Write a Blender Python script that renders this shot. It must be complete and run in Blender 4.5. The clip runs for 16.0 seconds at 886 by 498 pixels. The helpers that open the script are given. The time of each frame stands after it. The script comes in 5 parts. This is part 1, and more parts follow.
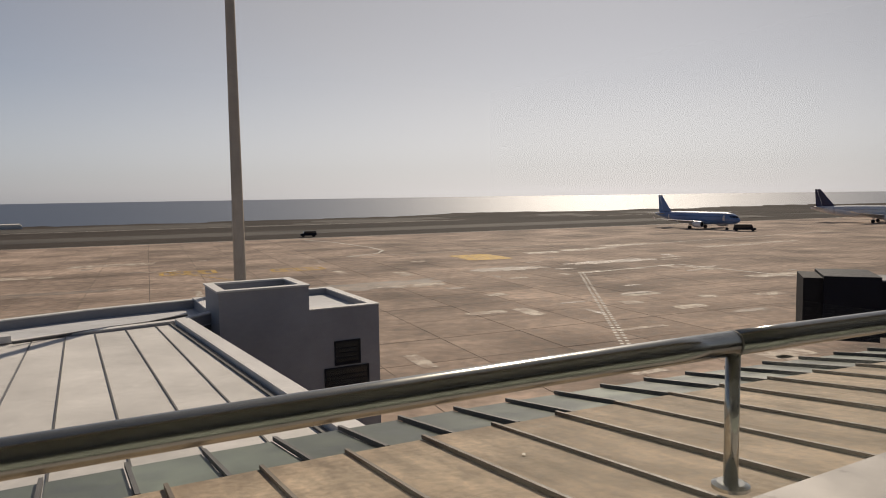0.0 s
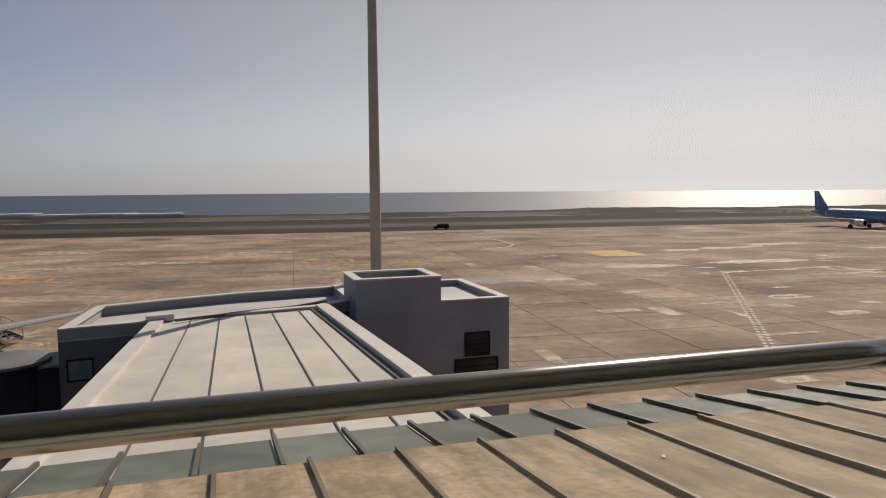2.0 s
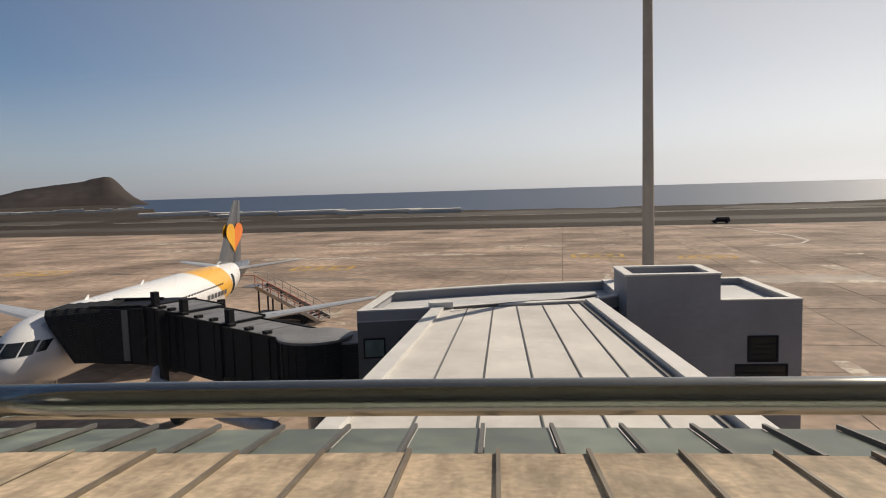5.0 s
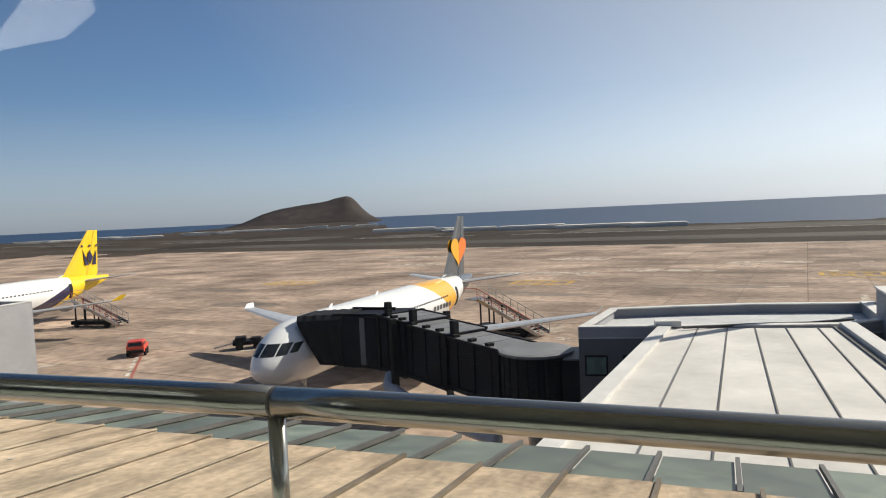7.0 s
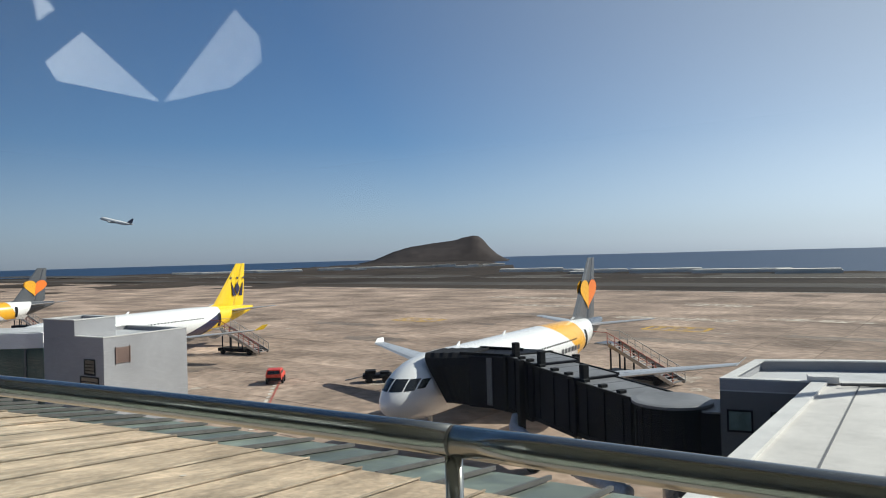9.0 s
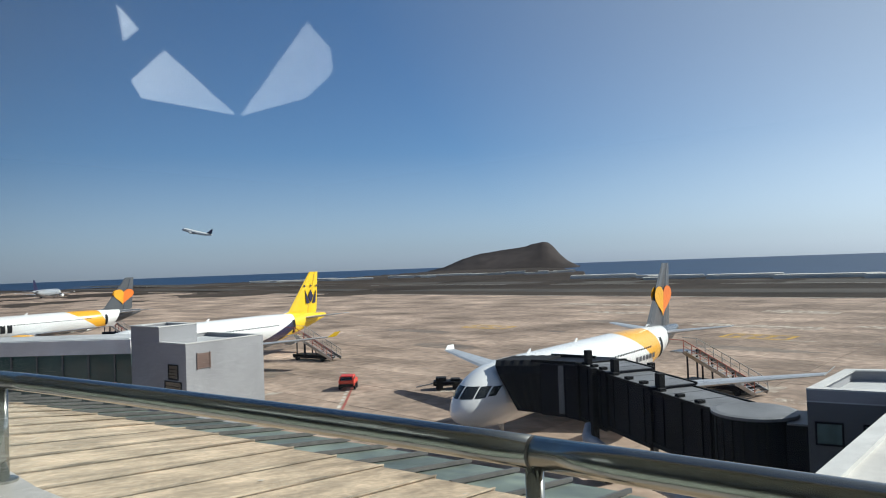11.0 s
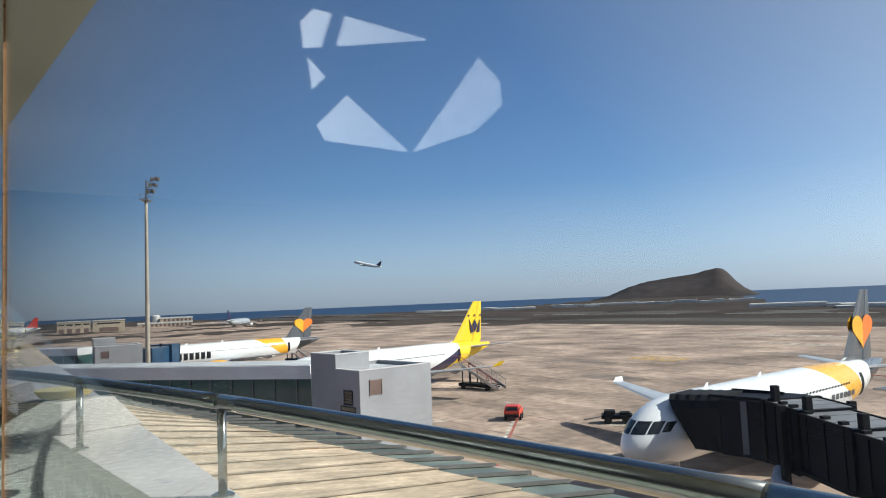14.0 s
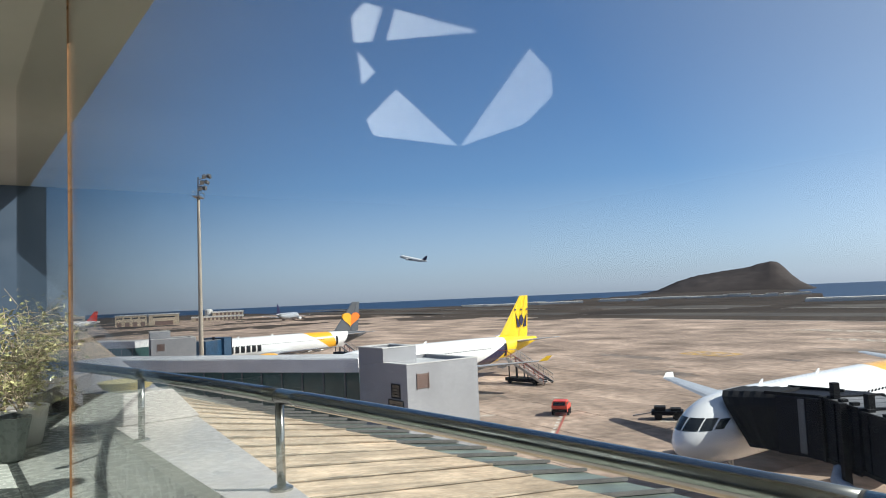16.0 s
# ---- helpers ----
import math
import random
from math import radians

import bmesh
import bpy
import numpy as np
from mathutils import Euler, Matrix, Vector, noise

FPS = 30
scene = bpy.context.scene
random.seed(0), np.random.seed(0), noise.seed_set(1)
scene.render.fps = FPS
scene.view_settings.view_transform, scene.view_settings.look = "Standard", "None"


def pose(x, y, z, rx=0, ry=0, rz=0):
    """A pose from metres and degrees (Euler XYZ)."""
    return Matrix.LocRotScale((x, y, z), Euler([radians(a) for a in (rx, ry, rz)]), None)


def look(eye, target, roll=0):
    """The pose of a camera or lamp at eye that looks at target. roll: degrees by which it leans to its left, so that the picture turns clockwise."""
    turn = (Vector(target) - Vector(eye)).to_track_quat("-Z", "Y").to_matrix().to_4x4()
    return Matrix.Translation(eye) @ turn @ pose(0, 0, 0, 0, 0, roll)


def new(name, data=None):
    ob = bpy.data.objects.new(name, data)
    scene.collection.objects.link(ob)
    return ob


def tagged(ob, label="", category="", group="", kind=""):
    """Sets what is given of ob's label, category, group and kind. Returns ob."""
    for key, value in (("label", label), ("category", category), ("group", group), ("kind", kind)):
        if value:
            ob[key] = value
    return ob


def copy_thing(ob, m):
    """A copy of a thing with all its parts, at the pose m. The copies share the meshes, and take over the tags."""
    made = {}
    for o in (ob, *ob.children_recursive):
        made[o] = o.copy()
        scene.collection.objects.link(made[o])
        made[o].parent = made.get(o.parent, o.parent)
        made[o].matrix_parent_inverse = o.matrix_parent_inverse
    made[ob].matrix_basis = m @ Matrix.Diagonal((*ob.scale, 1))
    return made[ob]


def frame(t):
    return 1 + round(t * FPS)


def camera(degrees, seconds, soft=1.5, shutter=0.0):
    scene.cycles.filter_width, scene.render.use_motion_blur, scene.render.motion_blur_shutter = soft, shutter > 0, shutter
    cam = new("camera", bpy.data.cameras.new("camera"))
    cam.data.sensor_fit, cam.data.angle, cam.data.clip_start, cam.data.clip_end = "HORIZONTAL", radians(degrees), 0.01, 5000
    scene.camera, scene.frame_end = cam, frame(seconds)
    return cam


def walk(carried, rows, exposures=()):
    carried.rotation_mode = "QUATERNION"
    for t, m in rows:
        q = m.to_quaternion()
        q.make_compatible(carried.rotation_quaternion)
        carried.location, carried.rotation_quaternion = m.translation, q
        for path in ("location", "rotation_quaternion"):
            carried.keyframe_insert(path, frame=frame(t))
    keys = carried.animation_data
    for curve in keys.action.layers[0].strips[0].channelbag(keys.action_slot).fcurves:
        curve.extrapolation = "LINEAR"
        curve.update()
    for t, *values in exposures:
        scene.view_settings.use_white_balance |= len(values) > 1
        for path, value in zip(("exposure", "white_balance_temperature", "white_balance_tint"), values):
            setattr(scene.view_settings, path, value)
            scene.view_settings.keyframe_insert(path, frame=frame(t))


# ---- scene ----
cam = camera(65.2, 16.0, soft=1.0)
# seconds, eye x y z, yaw, pitch, roll; the apron is z = 0
ROWS = [
    (0.0, 0.226, 0.123, 12.215, 0.00, -4.60, 0.84),
    (0.5, 0.245, 0.113, 12.207, 2.46, -4.10, 0.91),
    (1.0, 0.240, 0.115, 12.201, 4.92, -4.77, 1.21),
    (1.5, 0.204, 0.134, 12.195, 7.90, -4.91, 0.91),
    (2.0, 0.196, 0.137, 12.195, 10.88, -5.00, 0.45),
    (2.5, 0.192, 0.142, 12.194, 14.41, -5.03, 1.14),
    (3.0, 0.189, 0.133, 12.196, 16.06, -4.94, 0.94),
    (3.5, 0.189, 0.126, 12.197, 18.43, -5.04, 1.05),
    (4.0, 0.176, 0.122, 12.196, 21.36, -5.31, 0.99),
    (4.5, 0.165, 0.120, 12.194, 25.88, -5.01, 1.43),
    (5.0, 0.146, 0.104, 12.190, 32.82, -5.09, 1.67),
    (5.2, 0.150, 0.142, 12.192, 36.01, -5.20, 1.59),
    (7.3, -0.004, 0.024, 12.198, 51.73, -2.33, 2.36),
    (7.5, -0.022, 0.005, 12.198, 52.14, -1.20, 1.76),
    (8.0, -0.037, 0.006, 12.199, 54.49, -0.66, 1.72),
    (8.5, -0.049, 0.014, 12.198, 57.18, -0.78, 1.61),
    (9.0, -0.092, -0.038, 12.198, 61.25, 0.46, 1.54),
    (9.2, -0.093, -0.032, 12.197, 63.99, -0.37, 2.78),
    (11.3, -0.150, -0.033, 12.190, 68.16, 1.68, 1.83),
    (11.5, -0.135, -0.055, 12.188, 70.04, 1.31, 1.76),
    (12.0, -0.100, -0.071, 12.197, 75.41, 1.77, 1.72),
    (12.5, -0.179, -0.124, 12.204, 79.49, 2.35, 1.96),
    (13.0, -0.183, -0.145, 12.203, 79.66, 4.10, 2.41),
    (13.5, -0.196, -0.123, 12.202, 80.35, 4.46, 2.69),
    (14.0, -0.206, -0.141, 12.202, 80.31, 4.16, 2.44),
    (14.5, -0.219, -0.150, 12.202, 81.24, 3.33, 2.03),
    (15.0, -0.230, -0.160, 12.202, 80.62, 3.17, 1.59),
    (15.5, -0.244, -0.174, 12.204, 80.98, 3.02, 1.37),
    (16.0, -0.262, -0.188, 12.206, 84.09, 3.85, 2.47),
]
EXPOSURES = [(0.0, -0.33, 7250, 17), (3.0, -0.19, 7250, 17), (4.0, -0.07, 7250, 17), (5.0, 0.04, 7150, 15), (7.5, 0.38, 6450, 9), (9.0, 0.25, 6080, 6), (12.5, 0.41, 5900, 5), (16.0, 0.56, 6000, 7)]
walk(cam, [(t, pose(x, y, z, 90 + pitch, roll, yaw)) for t, x, y, z, yaw, pitch, roll in ROWS], EXPOSURES)

# ---- world and sun ----
SUN_AZ, SUN_EL = radians(13.5), radians(37)      # clockwise from +y, above the horizon
world = bpy.data.worlds.new("world")
scene.world = world
world.use_nodes = True
wn = world.node_tree.nodes
sky = wn.new("ShaderNodeTexSky")
sky.sky_type = "NISHITA"
sky.sun_disc = False
sky.sun_elevation, sky.sun_rotation = SUN_EL, SUN_AZ
sky.altitude, sky.air_density, sky.dust_density, sky.ozone_density = 0, 0.8, 0.3, 5.0
wn["Background"].inputs["Strength"].default_value = 0.098
sun_dir = Vector((math.sin(SUN_AZ) * math.cos(SUN_EL), math.cos(SUN_AZ) * math.cos(SUN_EL), math.sin(SUN_EL)))
# sea haze: the sky pales round the sun and deepens away from it
haze = wn.new("ShaderNodeHueSaturation")
sky_co, near_sun = wn.new("ShaderNodeTexCoord"), wn.new("ShaderNodeVectorMath")
near_sun.operation = "DOT_PRODUCT"
near_sun.inputs[1].default_value = sun_dir
world.node_tree.links.new(sky_co.outputs["Generated"], near_sun.inputs[0])
for slot, lo, hi, away, at in (("Saturation", 0.25, 0.85, 1.0, 0.3), ("Value", -0.5, 0.6, 0.72, 0.92)):
    fade = wn.new("ShaderNodeMapRange")
    fade.inputs[1].default_value, fade.inputs[2].default_value, fade.inputs[3].default_value, fade.inputs[4].default_value = lo, hi, away, at
    world.node_tree.links.new(near_sun.outputs["Value"], fade.inputs[0])
    world.node_tree.links.new(fade.outputs[0], haze.inputs[slot])
low_sky, paler, cool = wn.new("ShaderNodeSeparateXYZ"), wn.new("ShaderNodeMapRange"), wn.new("ShaderNodeMix")
paler.inputs[1].default_value, paler.inputs[2].default_value, paler.inputs[3].default_value, paler.inputs[4].default_value = 0.0, 0.16, 0.75, 0.0
cool.data_type = "RGBA"
sea_air = wn.new("ShaderNodeHueSaturation")
sea_air.inputs["Saturation"].default_value = 0.0
tint = wn.new("ShaderNodeMix")
tint.data_type, tint.blend_type = "RGBA", "MULTIPLY"
tint.inputs[0].default_value, tint.inputs[7].default_value = 1.0, (0.75, 0.83, 1.04, 1)
for a, b in ((sky_co.outputs["Generated"], low_sky.inputs[0]), (low_sky.outputs["Z"], paler.inputs[0]), (sky.outputs[0], sea_air.inputs["Color"]), (sea_air.outputs[0], tint.inputs[6]),
             (paler.outputs[0], cool.inputs[0]), (sky.outputs[0], cool.inputs[6]), (tint.outputs[2], cool.inputs[7]), (cool.outputs[2], haze.inputs["Color"]), (haze.outputs[0], wn["Background"].inputs["Color"])):
    world.node_tree.links.new(a, b)
sun = new("sun", bpy.data.lights.new("sun", "SUN"))
sun.data.energy, sun.data.angle, sun.data.color = 5.0, radians(0.5), (1.0, 0.93, 0.82)
sun.matrix_world = look(sun_dir * 60, (0, 0, 0))


# ---- materials ----
def mat(name, color, rough=0.6, metal=0.0, grain=8.0, amount=0.12, stain=0.6, stain_amount=0.15, bump=0.0, island=0.0, objrand=0.0, coat=0.0, spec=0.5, streak=0.0, rvar=0.1, dusty=0.0, along=(-0.4, 0.10, 0.40)):
    """A surface with variation at two scales (per metre), slight relief, and a change from piece to piece."""
    m = bpy.data.materials.new(name)
    m.use_nodes = True
    nt = m.node_tree
    n, l = nt.nodes, nt.links
    b = n["Principled BSDF"]
    b.inputs["Roughness"].default_value = rough
    b.inputs["Metallic"].default_value = metal
    b.inputs["Coat Weight"].default_value = coat
    b.inputs["Diffuse Roughness"].default_value = dusty
    b.inputs["Specular IOR Level"].default_value = spec
    geo = n.new("ShaderNodeNewGeometry")
    fine, wide = n.new("ShaderNodeTexNoise"), n.new("ShaderNodeTexNoise")
    for tex, s in ((fine, grain), (wide, stain)):
        tex.inputs["Scale"].default_value = s
        tex.inputs["Detail"].default_value = 6
        l.new(geo.outputs["Position"], tex.inputs["Vector"])

    def ranged(src, lo, hi, a=0.3, c=0.7):
        r = n.new("ShaderNodeMapRange")
        r.inputs[1].default_value, r.inputs[2].default_value, r.inputs[3].default_value, r.inputs[4].default_value = a, c, lo, hi
        l.new(src, r.inputs[0])
        return r.outputs[0]

    def times(x, y):
        r = n.new("ShaderNodeMath")
        r.operation = "MULTIPLY"
        l.new(x, r.inputs[0]), l.new(y, r.inputs[1])
        return r.outputs[0]

    v = times(ranged(fine.outputs[0], 1 - amount, 1 + amount), ranged(wide.outputs[0], 1 - stain_amount, 1 + stain_amount))
    if streak:
        turned, place, long = n.new("ShaderNodeMapping"), n.new("ShaderNodeMapping"), n.new("ShaderNodeTexNoise")
        turned.inputs["Rotation"].default_value = (0, 0, along[0])
        place.inputs["Scale"].default_value = (along[1], along[2], 1)
        long.inputs["Scale"].default_value, long.inputs["Detail"].default_value, long.inputs["Roughness"].default_value = 1.0, 8, 0.65
        l.new(geo.outputs["Position"], turned.inputs["Vector"]), l.new(turned.outputs[0], place.inputs["Vector"]), l.new(place.outputs[0], long.inputs["Vector"])
        v = times(v, ranged(long.outputs[0], 1 - streak, 1 + streak, 0.35, 0.65))
    if island:
        v = times(v, ranged(geo.outputs["Random Per Island"], 1 - island, 1 + island, 0, 1))
    if objrand:
        info = n.new("ShaderNodeObjectInfo")
        v = times(v, ranged(info.outputs["Random"], 1 - objrand, 1 + objrand, 0, 1))
    hsv = n.new("ShaderNodeHueSaturation")
    hsv.inputs["Color"].default_value = (*color, 1)
    l.new(v, hsv.inputs["Value"])
    l.new(hsv.outputs[0], b.inputs["Base Color"])
    l.new(ranged(fine.outputs[0], max(rough - rvar, 0.02), min(rough + rvar, 1)), b.inputs["Roughness"])
    if bump:
        bp = n.new("ShaderNodeBump")
        bp.inputs["Strength"].default_value = bump
        bp.inputs["Distance"].default_value = 0.02
        l.new(fine.outputs[0], bp.inputs["Height"])
        l.new(bp.outputs[0], b.inputs["Normal"])
    return m


M_DIRT = mat("dry_dirt", (0.062, 0.047, 0.036), 0.95, grain=0.35, amount=0.35, stain=0.012, stain_amount=0.45, spec=0.1, dusty=0.5)
M_SLAB = mat("apron_concrete", (0.35, 0.26, 0.20), 0.86, grain=0.9, amount=0.3, stain=0.07, stain_amount=0.42, island=0.16, spec=0.12, streak=0.22, dusty=0.2, rvar=0.12, along=(-0.403, 0.05, 0.16))
M_SLAB_ONE = mat("apron_slab_concrete", (0.35, 0.26, 0.20), 0.86, grain=0.9, amount=0.3, stain=0.07, stain_amount=0.42, objrand=0.16, spec=0.12, streak=0.22, dusty=0.2, rvar=0.12, along=(-0.403, 0.05, 0.16))
M_JOINT = mat("joint_sealant", (0.10, 0.08, 0.06), 0.9, grain=2, stain=0.1)
M_ASPH = mat("asphalt", (0.075, 0.065, 0.055), 0.9, grain=0.8, amount=0.2, stain=0.03, stain_amount=0.3, spec=0.2)
M_OIL = mat("dark_oil_stain", (0.20, 0.15, 0.112), 0.7, grain=0.5, amount=0.4, stain=0.2, stain_amount=0.3)
M_HILL = mat("brown_hill", (0.05, 0.042, 0.04), 0.95, grain=0.03, amount=0.22, stain=0.004, stain_amount=0.25, spec=0.05)
M_GREY = mat("grey_render", (0.31, 0.305, 0.315), 0.85, grain=3, amount=0.06, stain=0.35, stain_amount=0.12)
M_GREYDARK = mat("grey_cladding", (0.13, 0.13, 0.135), 0.7, grain=3, amount=0.06, stain=0.35, stain_amount=0.1)
M_COPING = mat("pale_coping", (0.60, 0.58, 0.55), 0.6, grain=4, amount=0.06, stain=0.8, stain_amount=0.1)
M_MEMBRANE = mat("roof_membrane", (0.50, 0.50, 0.50), 0.8, grain=1.5, amount=0.08, stain=0.25, stain_amount=0.15)
M_ROOFWHITE = mat("pale_sheet_roof", (0.60, 0.57, 0.53), 0.7, grain=4, amount=0.05, stain=0.5, stain_amount=0.14, objrand=0.05, spec=0.2)
M_SEAMDARK = mat("dark_seam", (0.09, 0.085, 0.08), 0.6, grain=20, amount=0.2, stain=3)
M_TAN = mat("tan_roof_sheet", (0.46, 0.357, 0.255), 0.75, grain=26, amount=0.2, stain=2.6, stain_amount=0.24, bump=0.06, objrand=0.06, spec=0.15, streak=0.3, dusty=0.5, along=(-0.496, 8.0, 1.6))
# one tan seam in two copies: shade darkens the first, the second is lit
M_SEAMSHADED = mat("tan_roof_seam_shaded", (0.13, 0.10, 0.07), 0.6, grain=20, amount=0.2, stain=3, stain_amount=0.2)
M_SEAMLIT = mat("tan_roof_seam_lit", (0.34, 0.275, 0.2), 0.75, grain=6, amount=0.45, stain=2, stain_amount=0.4)
M_PANE = mat("green_glass_pane", (0.125, 0.145, 0.12), 0.4, grain=5, amount=0.3, stain=1.2, stain_amount=0.35, objrand=0.35, spec=0.2)
M_LEDGE = mat("pale_ledge", (0.46, 0.425, 0.40), 0.36, grain=5, amount=0.05, stain=0.8, stain_amount=0.12, objrand=0.03)
M_SKIRT = mat("grey_marble", (0.42, 0.41, 0.40), 0.25, grain=7, amount=0.15, stain=1.0, stain_amount=0.15)
M_TILE = mat("pale_green_floor_tile", (0.52, 0.56, 0.51), 0.25, grain=10, amount=0.06, stain=0.8, stain_amount=0.08, objrand=0.04)
M_STEEL = mat("brushed_stainless_steel", (0.34, 0.335, 0.31), 0.18, 1.0, grain=6, amount=0.03, stain=1.5, stain_amount=0.05, rvar=0.02)
M_CONC = mat("mast_concrete", (0.42, 0.36, 0.29), 0.75, grain=5, amount=0.08, stain=0.5, stain_amount=0.12)
M_BLACK = mat("black_rubber", (0.014, 0.014, 0.016), 0.75, grain=20, stain=2, spec=0.2)
M_BRIDGE = mat("dark_bridge_cladding", (0.009, 0.010, 0.016), 0.6, grain=5, amount=0.2, stain=0.6, stain_amount=0.35, spec=0.14)
M_BRIDGETOP = mat("grey_bridge_roof", (0.17, 0.17, 0.175), 0.6, grain=4, amount=0.12, stain=0.5, stain_amount=0.25)
M_WHITE = mat("white_aircraft_paint", (0.80, 0.79, 0.77), 0.3, grain=3, amount=0.02, stain=0.4, stain_amount=0.04, coat=0.4)
M_TAILGREY = mat("grey_aircraft_paint", (0.085, 0.09, 0.1), 0.35, grain=3, amount=0.03, stain=0.4, stain_amount=0.05, coat=0.4)
M_AMBER = mat("amber_aircraft_paint", (0.85, 0.42, 0.02), 0.35, grain=3, amount=0.03, stain=0.4, stain_amount=0.04, coat=0.3)
M_ORANGE = mat("orange_aircraft_paint", (0.85, 0.20, 0.02), 0.35, grain=3, amount=0.03, stain=0.4, stain_amount=0.04, coat=0.3)
M_YELLOW = mat("yellow_aircraft_paint", (0.85, 0.56, 0.01), 0.35, grain=3, amount=0.03, stain=0.4, stain_amount=0.04, coat=0.3)
M_NAVY = mat("dark_blue_aircraft_paint", (0.02, 0.018, 0.06), 0.35, grain=3, amount=0.03, stain=0.4, coat=0.3)
M_BLUE = mat("blue_aircraft_paint", (0.12, 0.21, 0.40), 0.35, grain=3, amount=0.03, stain=0.4, coat=0.3)
M_RAILRED = mat("dull_red_rail", (0.36, 0.10, 0.07), 0.6, grain=3, amount=0.2, stain=0.4)
M_RED = mat("red_paint", (0.60, 0.05, 0.025), 0.4, grain=3, amount=0.05, stain=0.4)
M_WING = mat("pale_grey_wing", (0.36, 0.37, 0.39), 0.35, grain=2, amount=0.04, stain=0.5, stain_amount=0.1)
M_DARKGLASS = mat("dark_glass", (0.015, 0.018, 0.022), 0.08, grain=2, stain=0.5)
M_GREENGLASS = mat("green_window_glass", (0.05, 0.10, 0.095), 0.08, grain=2, stain=0.5)


def worn(name, color, kept, grain):
    """Paint or thin topping worn through to the concrete in patches; kept: how much is left."""
    m = mat(name, color, 0.75, grain=grain * 2, amount=0.2, stain=0.3, stain_amount=0.2, spec=0.2)
    n, l = m.node_tree.nodes, m.node_tree.links
    geo, chips, cut, mix = n.new("ShaderNodeNewGeometry"), n.new("ShaderNodeTexNoise"), n.new("ShaderNodeMapRange"), n.new("ShaderNodeMix")
    chips.inputs["Scale"].default_value, chips.inputs["Detail"].default_value, chips.inputs["Roughness"].default_value = grain, 8, 0.7
    cut.inputs[1].default_value, cut.inputs[2].default_value = 0.62 - 0.25 * kept, 0.70 - 0.25 * kept
    mix.data_type = "RGBA"
    l.new(geo.outputs["Position"], chips.inputs["Vector"]), l.new(chips.outputs[0], cut.inputs[0]), l.new(cut.outputs[0], mix.inputs[0])
    base = n["Principled BSDF"].inputs["Base Color"]
    l.new(base.links[0].from_socket, mix.inputs[7])
    mix.inputs[6].default_value = (0.285, 0.21, 0.16, 1)
    l.new(mix.outputs[2], base)
    return m


M_YELLOWLINE = worn("worn_yellow_paint", (0.52, 0.32, 0.07), 0.95, 0.9)
M_WHITELINE = worn("worn_white_paint", (0.60, 0.55, 0.48), 1.0, 1.2)
M_PATCH = worn("pale_worn_concrete", (0.50, 0.43, 0.35), 0.6, 0.5)
M_LOUNGEGLASS = mat("pale_green_window_glass", (0.16, 0.22, 0.20), 0.15, grain=2, amount=0.2, stain=1.2, stain_amount=0.3)
M_METAL = mat("bare_metal", (0.45, 0.44, 0.43), 0.35, 0.9, grain=8, stain=1)
M_BEIGE = mat("beige_wall", (0.46, 0.38, 0.28), 0.85, grain=1, stain=0.1)
M_BRICKRED = mat("brown_louvre", (0.17, 0.11, 0.09), 0.7, grain=6, stain=1)
M_LEAF = mat("pale_green_leaf", (0.30, 0.30, 0.13), 0.55, grain=20, amount=0.2, stain=2, island=0.45)
M_TWIG = mat("pale_twig", (0.33, 0.27, 0.18), 0.8, grain=30, stain=4)
M_POTGREY = mat("grey_green_pot", (0.10, 0.12, 0.11), 0.3, grain=15, amount=0.04, stain=2)
M_POTWHITE = mat("white_pot", (0.70, 0.69, 0.66), 0.4, grain=15, amount=0.04, stain=2)
M_POTYELLOW = mat("yellow_bowl", (0.62, 0.52, 0.20), 0.4, grain=15, amount=0.06, stain=2)
M_SOIL = mat("potting_soil", (0.05, 0.035, 0.025), 0.95, grain=30, amount=0.3, stain=4)
M_CEIL = mat("beige_ceiling", (0.33, 0.30, 0.25), 0.8, grain=3, amount=0.03, stain=0.3)
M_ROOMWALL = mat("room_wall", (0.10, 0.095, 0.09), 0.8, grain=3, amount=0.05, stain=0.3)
# the dimmed sky's blue, put on the added end wall
M_DIMSKY = mat("slate_blue_dim_sky", (0.05, 0.075, 0.11), 0.4, grain=3, amount=0.05, stain=0.3)
M_FRAME = mat("copper_brown_joint", (0.24, 0.13, 0.06), 0.35, 0.4, grain=30, stain=3)
M_FASCIA = mat("pale_fascia", (0.74, 0.73, 0.72), 0.6, grain=4, amount=0.05, stain=0.6, stain_amount=0.1)
M_BRIDGEBLUE = mat("blue_bridge_cladding", (0.02, 0.06, 0.12), 0.4, grain=4, amount=0.15, stain=0.5, stain_amount=0.3)
M_DUCT = mat("grey_ribbed_duct", (0.42, 0.42, 0.43), 0.6, grain=9, amount=0.15, stain=1.5, stain_amount=0.2)
M_FOAM = mat("pale_shore_buildings", (0.62, 0.58, 0.52), 0.8, grain=0.05, amount=0.2, stain=0.02, stain_amount=0.2)


